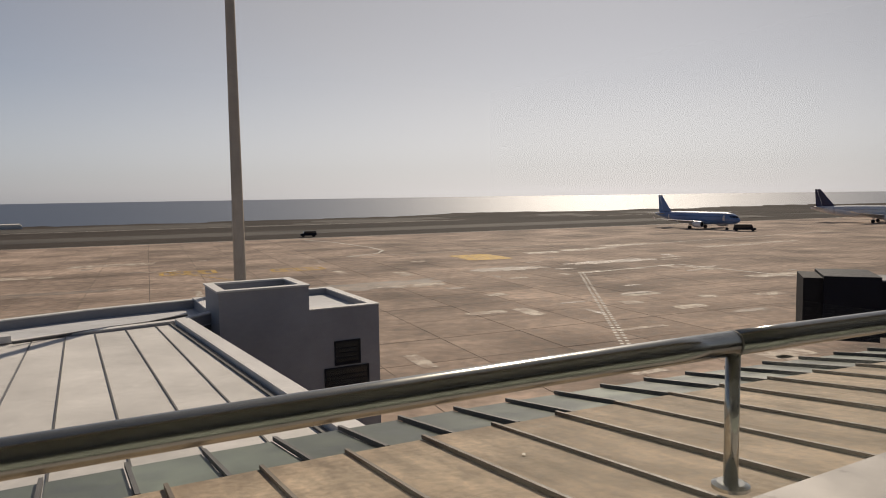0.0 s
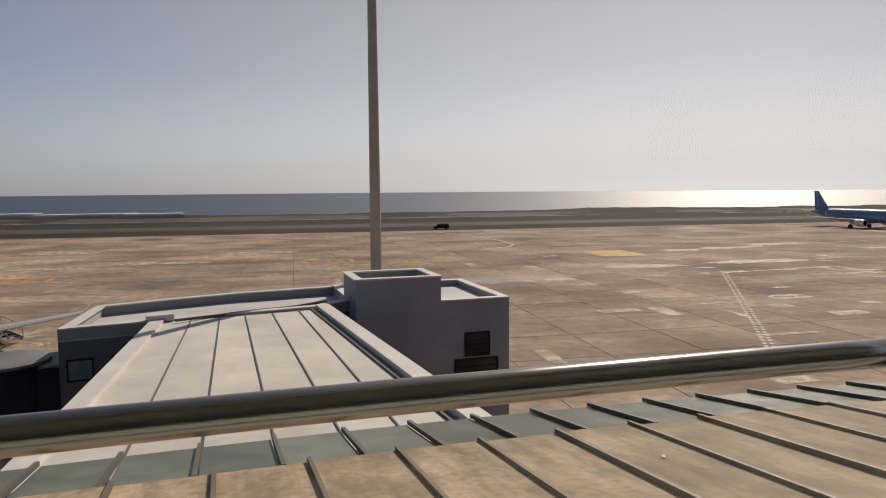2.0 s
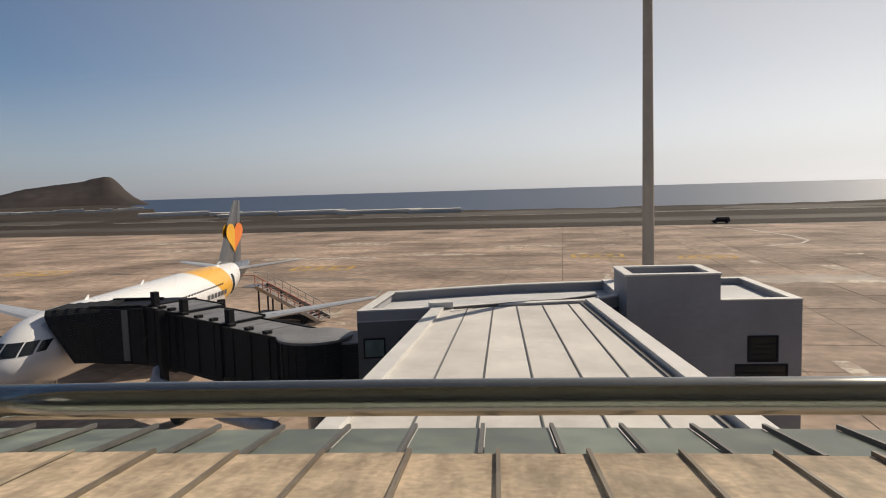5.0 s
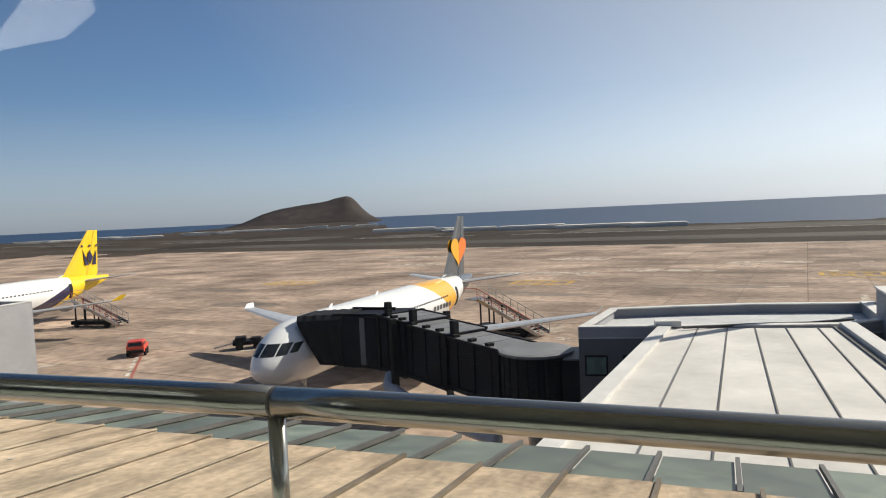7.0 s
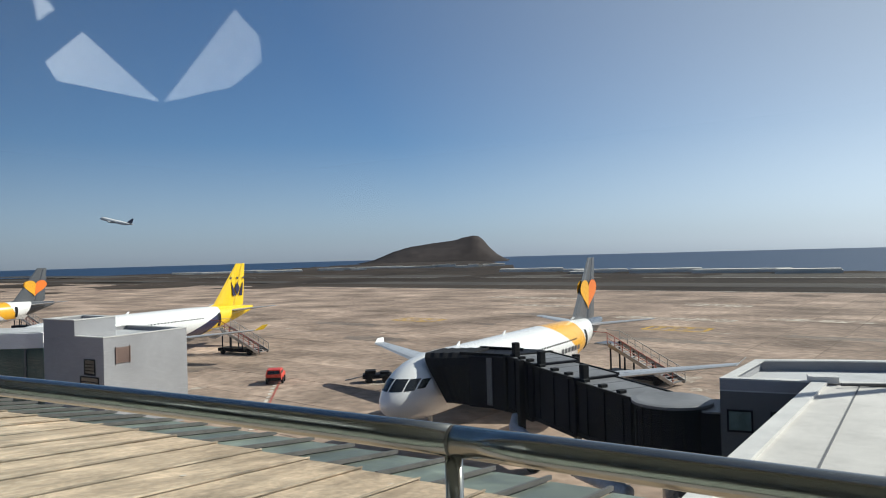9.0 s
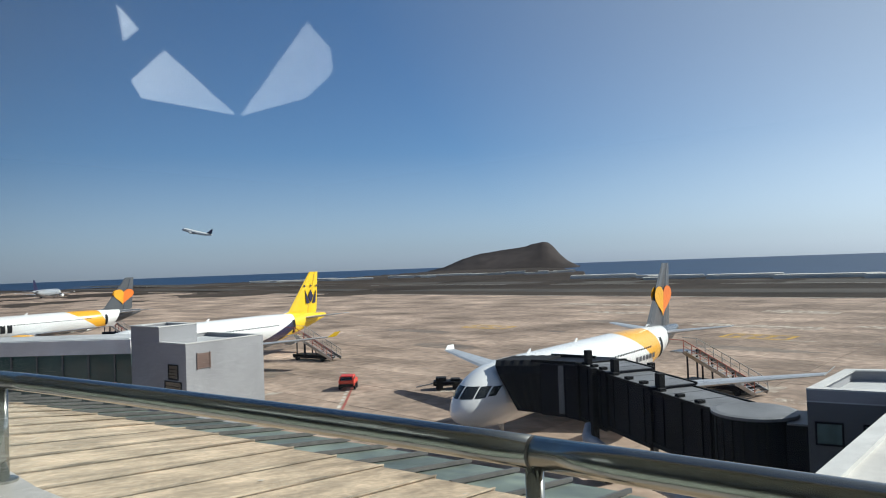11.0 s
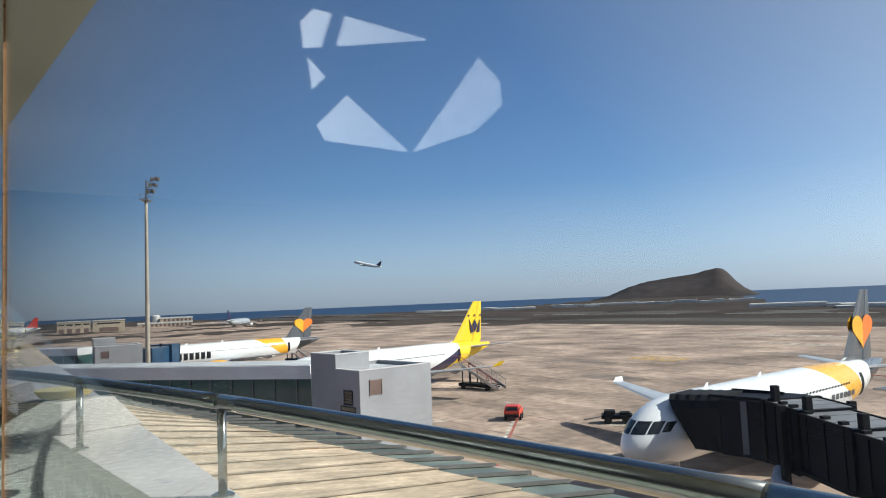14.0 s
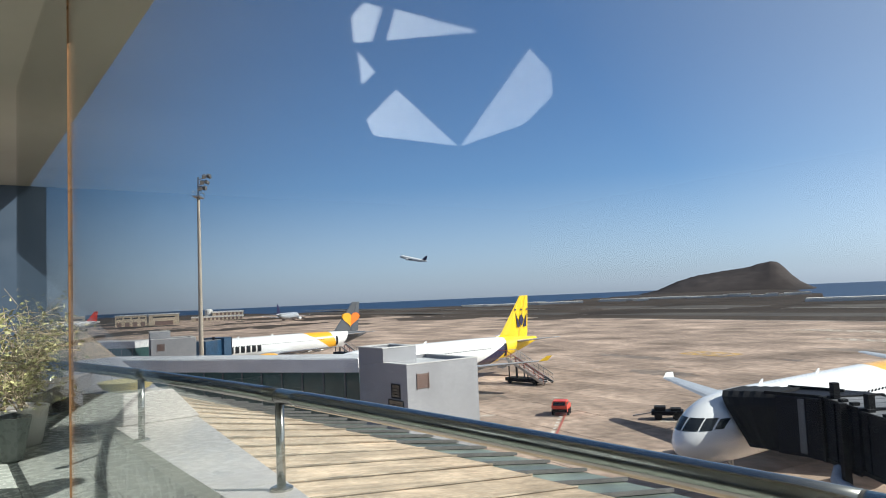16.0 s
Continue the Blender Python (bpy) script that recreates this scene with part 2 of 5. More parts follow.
def livery(name, base, bands, rough=0.3):
    """Aircraft paint in bands; each band: k, from, to, colour, where x + k z lies between."""
    m = mat(name, (0.8, 0.8, 0.8), rough, coat=0.4)
    n, l = m.node_tree.nodes, m.node_tree.links
    b = n["Principled BSDF"]
    co, xyz = n.new("ShaderNodeTexCoord"), n.new("ShaderNodeSeparateXYZ")
    l.new(co.outputs["Object"], xyz.inputs[0])
    last = None
    for k, lo, hi, color in bands:
        s, up, dn, both = (n.new("ShaderNodeMath") for _ in range(4))
        mix = n.new("ShaderNodeMix")
        mix.data_type = "RGBA"
        s.operation, up.operation, dn.operation, both.operation = "MULTIPLY_ADD", "GREATER_THAN", "LESS_THAN", "MULTIPLY"
        s.inputs[1].default_value = k
        l.new(xyz.outputs["Z"], s.inputs[0]), l.new(xyz.outputs["X"], s.inputs[2])
        up.inputs[1].default_value, dn.inputs[1].default_value = lo, hi
        l.new(s.outputs[0], up.inputs[0]), l.new(s.outputs[0], dn.inputs[0])
        l.new(up.outputs[0], both.inputs[0]), l.new(dn.outputs[0], both.inputs[1]), l.new(both.outputs[0], mix.inputs[0])
        if last is None:
            mix.inputs[6].default_value = (*base, 1)
        else:
            l.new(last, mix.inputs[6])
        mix.inputs[7].default_value = (*color, 1)
        last = mix.outputs[2]
    l.new(last, b.inputs["Base Color"])
    return m


WHITE_PAINT, AMBER_PAINT, GREY_PAINT = (0.80, 0.79, 0.77), (0.85, 0.42, 0.02), (0.085, 0.09, 0.1)
M_HEART_SHORT = livery("white_amber_livery", WHITE_PAINT, [(1.7, 32.4, 999, AMBER_PAINT), (0.5, 31.2, 999, WHITE_PAINT), (-0.6, 29.6, 999, GREY_PAINT)])
M_CROWN = livery("white_yellow_livery", WHITE_PAINT, [(-2.6, 17.0, 999, (0.02, 0.018, 0.06)), (-1.6, 23.6, 999, (0.85, 0.56, 0.01)), (-0.35, 28.2, 999, (0.85, 0.56, 0.01))])


def sea_material():
    m = bpy.data.materials.new("sea_water")
    m.use_nodes = True
    n, l = m.node_tree.nodes, m.node_tree.links
    b = n["Principled BSDF"]
    b.inputs["Base Color"].default_value = (0.012, 0.035, 0.08, 1)
    b.inputs["Roughness"].default_value = 0.48
    b.inputs["Specular IOR Level"].default_value = 0.9
    b.inputs["IOR"].default_value = 1.33
    geo = n.new("ShaderNodeNewGeometry")
    tex = n.new("ShaderNodeTexNoise")
    tex.inputs["Scale"].default_value, tex.inputs["Detail"].default_value = 0.05, 6
    l.new(geo.outputs["Position"], tex.inputs["Vector"])
    bp = n.new("ShaderNodeBump")
    bp.inputs["Strength"].default_value, bp.inputs["Distance"].default_value = 0.35, 2.0
    l.new(tex.outputs[0], bp.inputs["Height"])
    l.new(bp.outputs[0], b.inputs["Normal"])
    return m


def glass_material():
    m = bpy.data.materials.new("window_glass")
    m.use_nodes = True
    n, l = m.node_tree.nodes, m.node_tree.links
    clear, gloss, mix, face = n.new("ShaderNodeBsdfTransparent"), n.new("ShaderNodeBsdfGlossy"), n.new("ShaderNodeMixShader"), n.new("ShaderNodeLayerWeight")
    clear.inputs[0].default_value = (0.97, 0.985, 0.98, 1)
    gloss.inputs["Roughness"].default_value = 0.0
    face.inputs["Blend"].default_value = 0.5
    power, scale = n.new("ShaderNodeMath"), n.new("ShaderNodeMapRange")
    power.operation = "POWER"
    power.inputs[1].default_value = 5.0
    scale.inputs[3].default_value, scale.inputs[4].default_value = 0.04, 1.0
    l.new(face.outputs["Facing"], power.inputs[0]), l.new(power.outputs[0], scale.inputs[0]), l.new(scale.outputs[0], mix.inputs[0])
    l.new(clear.outputs[0], mix.inputs[1]), l.new(gloss.outputs[0], mix.inputs[2])
    l.new(mix.outputs[0], n["Material Output"].inputs[0])
    return m


def glow_material(name, color, strength):
    m = bpy.data.materials.new(name)
    m.use_nodes = True
    b = m.node_tree.nodes["Principled BSDF"]
    b.inputs["Emission Color"].default_value = (*color, 1)
    b.inputs["Emission Strength"].default_value = strength
    return m


M_SEA, M_GLASS = sea_material(), glass_material()
# glow that stands in for sunlight on the ceiling
M_SUNPATCH = glow_material("sunlit_patch_glow", (1.0, 0.98, 0.92), 2.0)


# ---- mesh helpers ----
def link(name, bm, material, parent=None, label="", smooth=False):
    me = bpy.data.meshes.new(name)
    bmesh.ops.recalc_face_normals(bm, faces=bm.faces)
    bm.to_mesh(me)
    bm.free()
    for m in material if isinstance(material, (list, tuple)) else [material]:
        me.materials.append(m)
    if smooth:
        for p in me.polygons:
            p.use_smooth = True
    ob = new(name, me)
    if parent:
        ob.parent = parent
    if label:
        ob["label"] = label
    return ob


def part(name, bm, material, parent, label="", smooth=False):
    return link(name, bm, material, parent, label, smooth)


def thing(name, label, category, m=None, group="", kind=""):
    ob = new(name)
    ob.matrix_basis = m or Matrix()
    ob.empty_display_size = 0.2
    return tagged(ob, label, category, group, kind)


def box(bm, x0, x1, y0, y1, z0, z1, m=None, bevel=0.0, mi=0):
    vs = [bm.verts.new((x, y, z)) for z in (z0, z1) for x, y in ((x0, y0), (x1, y0), (x1, y1), (x0, y1))]
    fs = [bm.faces.new([vs[i] for i in q]) for q in ((3, 2, 1, 0), (4, 5, 6, 7), (0, 1, 5, 4), (1, 2, 6, 5), (2, 3, 7, 6), (3, 0, 4, 7))]
    for q in fs:
        q.material_index = mi
    if bevel:
        es = list({e for q in fs for e in q.edges})
        r = bmesh.ops.bevel(bm, geom=es, offset=bevel, segments=2, affect="EDGES", profile=0.5)
        vs = list({v for q in r["faces"] for v in q.verts} | {v for v in vs if v.is_valid})
    if m is not None:
        bmesh.ops.transform(bm, matrix=m, verts=vs)
    return bm


def boxed(*a, **k):
    return box(bmesh.new(), *a, **k)


def prism(bm, pts, z0, z1, mi=0):
    """An upright block over a plan outline; z1 may be a list."""
    n = len(pts)
    tops = z1 if isinstance(z1, (list, tuple)) else [z1] * n
    lo = [bm.verts.new((x, y, z0)) for x, y in pts]
    hi = [bm.verts.new((x, y, z)) for (x, y), z in zip(pts, tops)]
    fs = [bm.faces.new(lo[::-1]), bm.faces.new(hi)] + [bm.faces.new((lo[i], lo[(i + 1) % n], hi[(i + 1) % n], hi[i])) for i in range(n)]
    for q in fs:
        q.material_index = mi
    return bm


def loft(bm, rings, close=True, caps=True, mi=0):
    """Skins a list of rings of points; all rings have as many points."""
    vr = [[bm.verts.new(p) for p in r] for r in rings]
    n = len(vr[0])
    for a, b in zip(vr, vr[1:]):
        for i in range(n if close else n - 1):
            q = bm.faces.new((a[i], a[(i + 1) % n], b[(i + 1) % n], b[i]))
            q.material_index = mi
    if caps:
        bm.faces.new(vr[0][::-1]).material_index = mi
        bm.faces.new(vr[-1]).material_index = mi
    return bm


def tube(bm, pts, r, seg=12, mi=0):
    """A round bar along points; r may be a list."""
    pts = [Vector(p) for p in pts]
    rs = r if isinstance(r, (list, tuple)) else [r] * len(pts)
    rings = []
    for i, p in enumerate(pts):
        d = (pts[min(i + 1, len(pts) - 1)] - pts[max(i - 1, 0)]).normalized()
        a = d.cross(Vector((0, 0, 1)) if abs(d.z) < 0.95 else Vector((1, 0, 0))).normalized()
        b = d.cross(a)
        rings.append([p + (a * math.cos(2 * math.pi * k / seg) + b * math.sin(2 * math.pi * k / seg)) * rs[i] for k in range(seg)])
    return loft(bm, rings, mi=mi)


def bar(bm, a, b, w, h, mi=0):
    """A square bar from a to b."""
    a, b = Vector(a), Vector(b)
    d = (b - a).normalized()
    s = d.cross(Vector((0, 0, 1)) if abs(d.z) < 0.95 else Vector((1, 0, 0))).normalized()
    u = s.cross(d)
    return loft(bm, [[p + s * (i * w / 2) + u * (j * h / 2) for i, j in ((-1, -1), (1, -1), (1, 1), (-1, 1))] for p in (a, b)], mi=mi)


def frame_at(x, y, z, dx, dy):
    """A pose whose local x runs along (dx, dy)."""
    return pose(x, y, z, 0, 0, math.degrees(math.atan2(dy, dx)))


def az_dir(az):
    """A plan direction; az in degrees to the left of +y."""
    return Vector((-math.sin(radians(az)), math.cos(radians(az)), 0))


def interp(x, xs, ys):
    return float(np.interp(x, xs, ys))


# ---- ground, sea and distance ----
SHORE_AZ = [-90, -40, -27, -14, -3, 8, 27, 37, 48, 55, 60, 66, 71, 77, 87, 97, 106, 115, 130]
SHORE_R = [900, 700, 580, 455, 436, 374, 352, 388, 430, 520, 2700, 2900, 1500, 800, 860, 1000, 1900, 3500, 4200]


def land_height(x, y):
    r, az = math.hypot(x, y), math.degrees(math.atan2(-x, y))
    edge = interp(az, SHORE_AZ, SHORE_R) * (1 + 0.03 * noise.noise(Vector((x * 0.012, y * 0.012, 0))))
    if r > edge:
        return -21.0
    z = -0.02
    if r > 290:
        k = min((r - 290) / 120, 1)
        z += k * (1.0 * noise.noise(Vector((x * 0.02, y * 0.02, 3))) + 0.5 * noise.noise(Vector((x * 0.09, y * 0.09, 7))))
        if r > 650:
            z -= min((r - 650) / 2200, 1) * 15
    return z


def build_ground():
    bm = bmesh.new()
    rs = [0, 60, 150, 240, 290] + [300 + 10 * i for i in range(34)] + [650, 700, 760, 830, 900, 1000, 1150, 1350, 1600, 1900, 2300, 2700, 3000, 3500, 4200, 4900]
    azs = [-180 + 10 * i for i in range(9)] + [-90 + 0.75 * i for i in range(300)] + [135 + 5 * i for i in range(9)]
    grid = []
    for r in rs[1:]:
        grid.append([bm.verts.new((-r * math.sin(radians(a)), r * math.cos(radians(a)), land_height(-r * math.sin(radians(a)), r * math.cos(radians(a))) if -90 <= a <= 135 else -0.02)) for a in azs])
    mid = bm.verts.new((0, 0, -0.02))
    n = len(azs)
    for i in range(n):
        bm.faces.new((mid, grid[0][i], grid[0][(i + 1) % n]))
        for a, b in zip(grid, grid[1:]):
            bm.faces.new((a[i], b[i], b[(i + 1) % n], a[(i + 1) % n]))
    tagged(link("ground", bm, M_DIRT), "dry brown dirt and lava ground round the airfield", "ground", kind="structure")
    bm = bmesh.new()
    ring = [bm.verts.new((4950 * math.cos(2 * math.pi * i / 96), 4950 * math.sin(2 * math.pi * i / 96), -15)) for i in range(96)]
    bm.faces.new(ring)
    tagged(link("water", bm, M_SEA), "blue sea with a bright sun glitter path", "sea", kind="structure")


build_ground()


def build_hill():
    """A lone volcanic hill, long slope on one side and a steep one on the other."""
    r0 = 2600
    prof_az = [53.0, 54.6, 55.5, 56.1, 56.8, 57.4, 57.9, 58.3, 58.75, 59.4, 60.2, 61.3, 62.5, 63.9, 65.3, 66.2, 67.1, 69.0, 71.0]
    prof_el = [-0.95, -0.85, -0.75, -0.45, -0.05, 0.55, 1.2, 1.5, 1.54, 1.38, 1.17, 1.0, 0.9, 0.72, 0.32, -0.02, -0.35, -0.75, -0.95]
    bm = bmesh.new()
    rows, across = 26, 110
    grid = []
    for j in range(rows):
        v = j / (rows - 1) * 2 - 1
        line = []
        for i in range(across):
            az = 53 + 18 * i / (across - 1)
            top = 12.2 + r0 * math.tan(radians(interp(az, prof_az, prof_el)))
            p = az_dir(az) * (r0 + v * 420)
            z = -20 + (top + 20) * max(0, 1 - abs(v) ** 1.5) if top > -20 else -20
            if abs(v) > 0.02:
                z += 3.5 * noise.noise(Vector((p.x * 0.012, p.y * 0.012, 0))) + 2 * noise.noise(Vector((p.x * 0.05, p.y * 0.05, 5)))
            line.append(bm.verts.new((p.x, p.y, z)))
        grid.append(line)
    for a, b in zip(grid, grid[1:]):
        for i in range(across - 1):
            bm.faces.new((a[i], a[i + 1], b[i + 1], b[i]))
    tagged(link("hill", bm, M_HILL, smooth=True), "dark brown volcanic hill with a steep seaward side", "hill", kind="structure")


build_hill()


def shore_buildings():
    rnd = random.Random(4)
    for az0, az1, r0, n, tall in ((56, 72, 700, 16, 2.5), (35, 52, 410, 9, 1.6), (74, 84, 720, 8, 2.5), (90, 99, 1300, 14, 5)):
        for i in range(n):
            d = az_dir(az0 + (az1 - az0) * rnd.random()) * (r0 * (0.93 + 0.1 * rnd.random()))
            w, h = rnd.uniform(6, 22), rnd.uniform(0.5, 1) * tall
            base = land_height(d.x, d.y)
            if base < -18:
                continue
            bm = boxed(-w / 2, w / 2, -4, 4, -2, h)
            box(bm, -w / 2 - 0.3, w / 2 + 0.3, -4.3, 4.3, h, h + 0.3)
            ob = link("shore_building", bm, M_FOAM)
            ob.matrix_basis = frame_at(d.x, d.y, base, -d.y, d.x)
            tagged(ob, "low pale building far off by the shore", "building", "far shore buildings")

    for az, r, w in ((33.5, 340, 26), (38, 358, 44), (43.5, 376, 36), (48.5, 396, 30), (54.0, 440, 40), (74.5, 660, 40), (80, 700, 60), (66.5, 760, 50)):
        d = az_dir(az) * r
        ob = link("greenhouse", box(boxed(-w / 2, w / 2, -6, 6, -2, 1.3), -w / 2 + 0.5, w / 2 - 0.5, -5, 5, 1.302, 1.9), M_FOAM)
        ob.matrix_basis = frame_at(d.x, d.y, land_height(d.x, d.y), -d.y, d.x)
        tagged(ob, "long low pale greenhouse by the shore", "greenhouse", "far greenhouses")


shore_buildings()

# ---- apron: concrete slabs, taxiways and paint ----
GX, GY = Vector((0.92, 0.392, 0)), Vector((-0.392, 0.92, 0))   # along and across the apron's far edge
EDGE0 = Vector((-105, 168, 0))
EDGE = EDGE0.dot(GY)


def apron_point(a, b):
    """Metres along the apron, and back from its far edge."""
    p = GX * a + GY * (EDGE - b)
    return p


def strip(name, a0, a1, b0, b1, z, material, label, category):
    bm = bmesh.new()
    n = 40
    for i in range(n):
        q = [apron_point(a0 + (a1 - a0) * (i + k) / n, b) for k, b in ((0, b0), (1, b0), (1, b1), (0, b1))]
        bm.faces.new([bm.verts.new((p.x, p.y, z)) for p in q])
    return tagged(link(name, bm, material), label, category, kind="structure")


strip("road", -700, 330, -48, -25, 0.012, M_ASPH, "asphalt taxiway beyond the apron", "taxiway")
strip("road", -900, 330, -135, -92, 0.014, M_ASPH, "asphalt runway on the dirt strip", "runway")
strip("trim", -700, 330, -0.9, -0.2, 0.05, M_WHITELINE, "worn pale edge line along the apron", "edge line")
strip("trim", -900, 330, -90.5, -89.3, 0.05, M_WHITELINE, "worn white runway side line", "edge line")
joints = strip("pavement", -700, 330, 0, 300, 0.0, M_JOINT, "large brown concrete apron with jointed slabs", "apron")


def slab_mesh(bm, p, s, drop):
    g = 0.04
    c = [p + GX * x + GY * y for x, y in ((g, g), (s - g, g), (s - g, s - g), (g, s - g))]
    top = [bm.verts.new((q.x, q.y, 0.03 - drop)) for q in c]
    low = [bm.verts.new((q.x, q.y, 0.0)) for q in c]
    bm.faces.new(top)
    for i in range(4):
        bm.faces.new((low[i], low[(i + 1) % 4], top[(i + 1) % 4], top[i]))


def build_slabs():
    s = 7.5
    bm = bmesh.new()
    rnd = random.Random(8)
    near = []
    for i in range(-90, 44):
        for j in range(1, 41):
            p = GX * (i * s) + GY * (EDGE - j * s)
            mid = p + (GX + GY) * (s / 2)
            r, az = mid.length, math.degrees(math.atan2(-mid.x, mid.y))
            if r < 24 or not -75 < az < 140:
                continue
            near.append((r, p, rnd.random() * 0.012))
    near.sort(key=lambda q: q[0])
    for r, p, d in near[300:]:
        slab_mesh(bm, p, s, d)
    rest = link("far_slabs", bm, M_SLAB, joints)
    rest["kind"] = "stuff"
    one = bmesh.new()
    slab_mesh(one, Vector(), s, 0)
    me = bpy.data.meshes.new("slab")
    one.to_mesh(me), one.free()
    me.materials.append(M_SLAB_ONE)
    for r, p, d in near[:300]:
        ob = new("slab", me)
        ob.parent = joints
        ob.location = (p.x, p.y, -d)


def ribbon(name, pts, w, material, label, z=0.045, dashes=0.0):
    """A painted line on the apron along plan points."""
    bm = bmesh.new()
    pts = [Vector((x, y, 0)) for x, y in pts]
    for a, b in zip(pts, pts[1:]):
        d = (b - a).normalized()
        s = Vector((-d.y, d.x, 0)) * (w / 2)
        total = (b - a).length
        steps = [(0, total)] if not dashes else [(k * dashes * 2, min(k * dashes * 2 + dashes, total)) for k in range(int(total / dashes / 2) + 1)]
        for k0, k1 in steps:
            q = (a + d * k0 - s, a + d * k1 - s, a + d * k1 + s, a + d * k0 + s)
            bm.faces.new([bm.verts.new((p.x, p.y, z)) for p in q])
    return tagged(link(name, bm, material), label, "marking", kind="structure")


def patch(name, x, y, w, h, turn, material, label, z=0.05, seed=0):
    """An irregular flat patch on the apron."""
    rnd = random.Random(seed)
    bm = bmesh.new()
    m = pose(x, y, z, 0, 0, turn)
    pts = []
    for k in range(44):
        t = 2 * math.pi * k / 44
        c, s = math.cos(t), math.sin(t)
        e = 9 if material is not M_OIL else 2.2
        r = 1 / ((abs(c) ** e + abs(s) ** e) ** (1 / e)) * rnd.uniform(0.9, 1.0) * (1 if material is not M_OIL else rnd.uniform(0.6, 1))
        pts.append(m @ Vector((c * r * w / 2, s * r * h / 2, 0)))
    bm.faces.new([bm.verts.new(p) for p in pts])
    return tagged(link(name, bm, material), label, "apron patch", kind="structure")


GRID_TURN = math.degrees(math.atan2(GX.y, GX.x))
for off in (-0.27, 0.27):
    ribbon("marking", [(20.9 + off, 104), (14.4 + off, 53)], 0.32, M_WHITELINE, "row of white dashes of a stand line", dashes=0.55)
ribbon("marking", [(20.6, 102.8), (38.5, 113.4), (50, 93.7)], 0.5, M_WHITELINE, "worn white stand line")
ribbon("marking", [(16.8, 137), (42.4, 155), (110, 195)], 0.5, M_WHITELINE, "worn white taxi line")
ribbon("marking", [(-38, 189), (-28, 178), (-17, 160), (-13, 150), (-13.5, 143), (-19, 136)], 0.6, M_WHITELINE, "worn curved taxi line")
ribbon("marking", [(-19, 136), (0, 143), (25, 160)], 0.35, M_WHITELINE, "faint white taxi line")
ribbon("marking", [(-45.7, 113), (-30, 100), (-12, 84)], 0.3, M_YELLOWLINE, "faint yellow guide line")
ribbon("marking", [(-74.6, 20.9), (-59.6, 15.35), (-50, 11.8)], 0.2, M_RAILRED, "faded red stand line")
ribbon("marking", [(-68.2, 18.15), (-59.8, 15.0), (-50.2, 11.45)], 0.3, M_WHITELINE, "faded dashed white stand line", z=0.055, dashes=0.7)


def painted_box(x, y, w, h):
    """A worn yellow rectangle with unreadable bars inside."""
    m = pose(x, y, 0, 0, 0, GRID_TURN)
    def q(a, b):
        p = m @ Vector((a, b, 0))
        return (p.x, p.y)
    ribbon("marking", [q(-w / 2, -h / 2), q(w / 2, -h / 2), q(w / 2, h / 2), q(-w / 2, h / 2), q(-w / 2, -h / 2)], 0.7, M_YELLOWLINE, "worn yellow painted box on the apron")
    for k in (-0.2, 0.2):
        ribbon("marking", [q(-w * 0.36, h * k), q(w * 0.36, h * k)], h * 0.2, M_YELLOWLINE, "worn yellow bar inside a painted box", dashes=1.1)


for x, y, w, h in ((-41, 111, 8, 5), (-24, 114, 8, 4), (-75, 81, 9, 5), (-117, 58.5, 9, 5)):
    painted_box(x, y, w, h)
patch("marking", 7, 131, 9, 12, GRID_TURN, M_YELLOWLINE, "worn yellow painted area on the apron", seed=2)
for i, (x, y, w, h) in enumerate(((20, 139, 8, 4), (27, 144, 5, 5), (33, 147, 9, 3), (41, 156, 14, 4), (48, 98, 12, 3), (54, 94, 9, 2), (62, 150, 18, 3), (76, 158, 14, 3), (-86, 92, 22, 5), (-68, 105, 16, 4), (-100, 120, 15, 7), (-128, 95, 15, 5), (-150, 110, 30, 6), (26, 72, 4, 2), (38, 80, 4, 2), (-60, 125, 15, 5), (-3, 92, 7, 3))):
    patch("pavement_patch", x, y, w, h, GRID_TURN, M_PATCH, "pale repaired concrete on the apron", z=0.04, seed=40 + i)
rnd = random.Random(21)
for i in range(90):
    d = az_dir(rnd.uniform(-28, 20) if i < 60 else rnd.uniform(20, 88)) * rnd.uniform(48, 140)
    patch("pavement_patch", d.x, d.y, rnd.uniform(1.5, 6), rnd.uniform(0.6, 2.2), GRID_TURN + rnd.choice((0, 0, 90)), M_PATCH if i % 3 else M_OIL, "small worn patch in the apron concrete", z=0.042, seed=140 + i)
for i, (x, y, w, h) in enumerate(((-10, 92, 26, 10), (10, 110, 18, 6), (-66, 70, 20, 5), (-95, 40, 16, 6), (-120, 45, 22, 5), (-52, 88, 26, 4), (-85, 12, 12, 6), (30, 120, 24, 6), (-108, 82, 26, 6))):
    patch("stain", x, y, w, h, GRID_TURN, M_OIL, "dark oil stain on the apron", z=0.036, seed=80 + i)

# ---- terminal: ledge, rail, curved metal roof and wall below ----
CEN = Vector((16.97, -30.713, 0))
Z_LEDGE, Z_EAVE, Z_OUT = 11.22, 10.966, 10.80
R_RAIL, R_ROOF = 36.66, 36.25


def arc(theta, r, z=0.0):
    """A point on the curve of the terminal's edge; theta in degrees to the left of its outward normal at the camera."""
    a = radians(28.4 + theta)
    return Vector((CEN.x - r * math.sin(a), CEN.y + r * math.cos(a), z))


def eave(t):
    """The curve opens a little towards the far end."""
    return 38.21 + 0.05 * max(0, t - 2)


def outer(t):
    return 39.02 + 0.055 * max(0, t - 2)


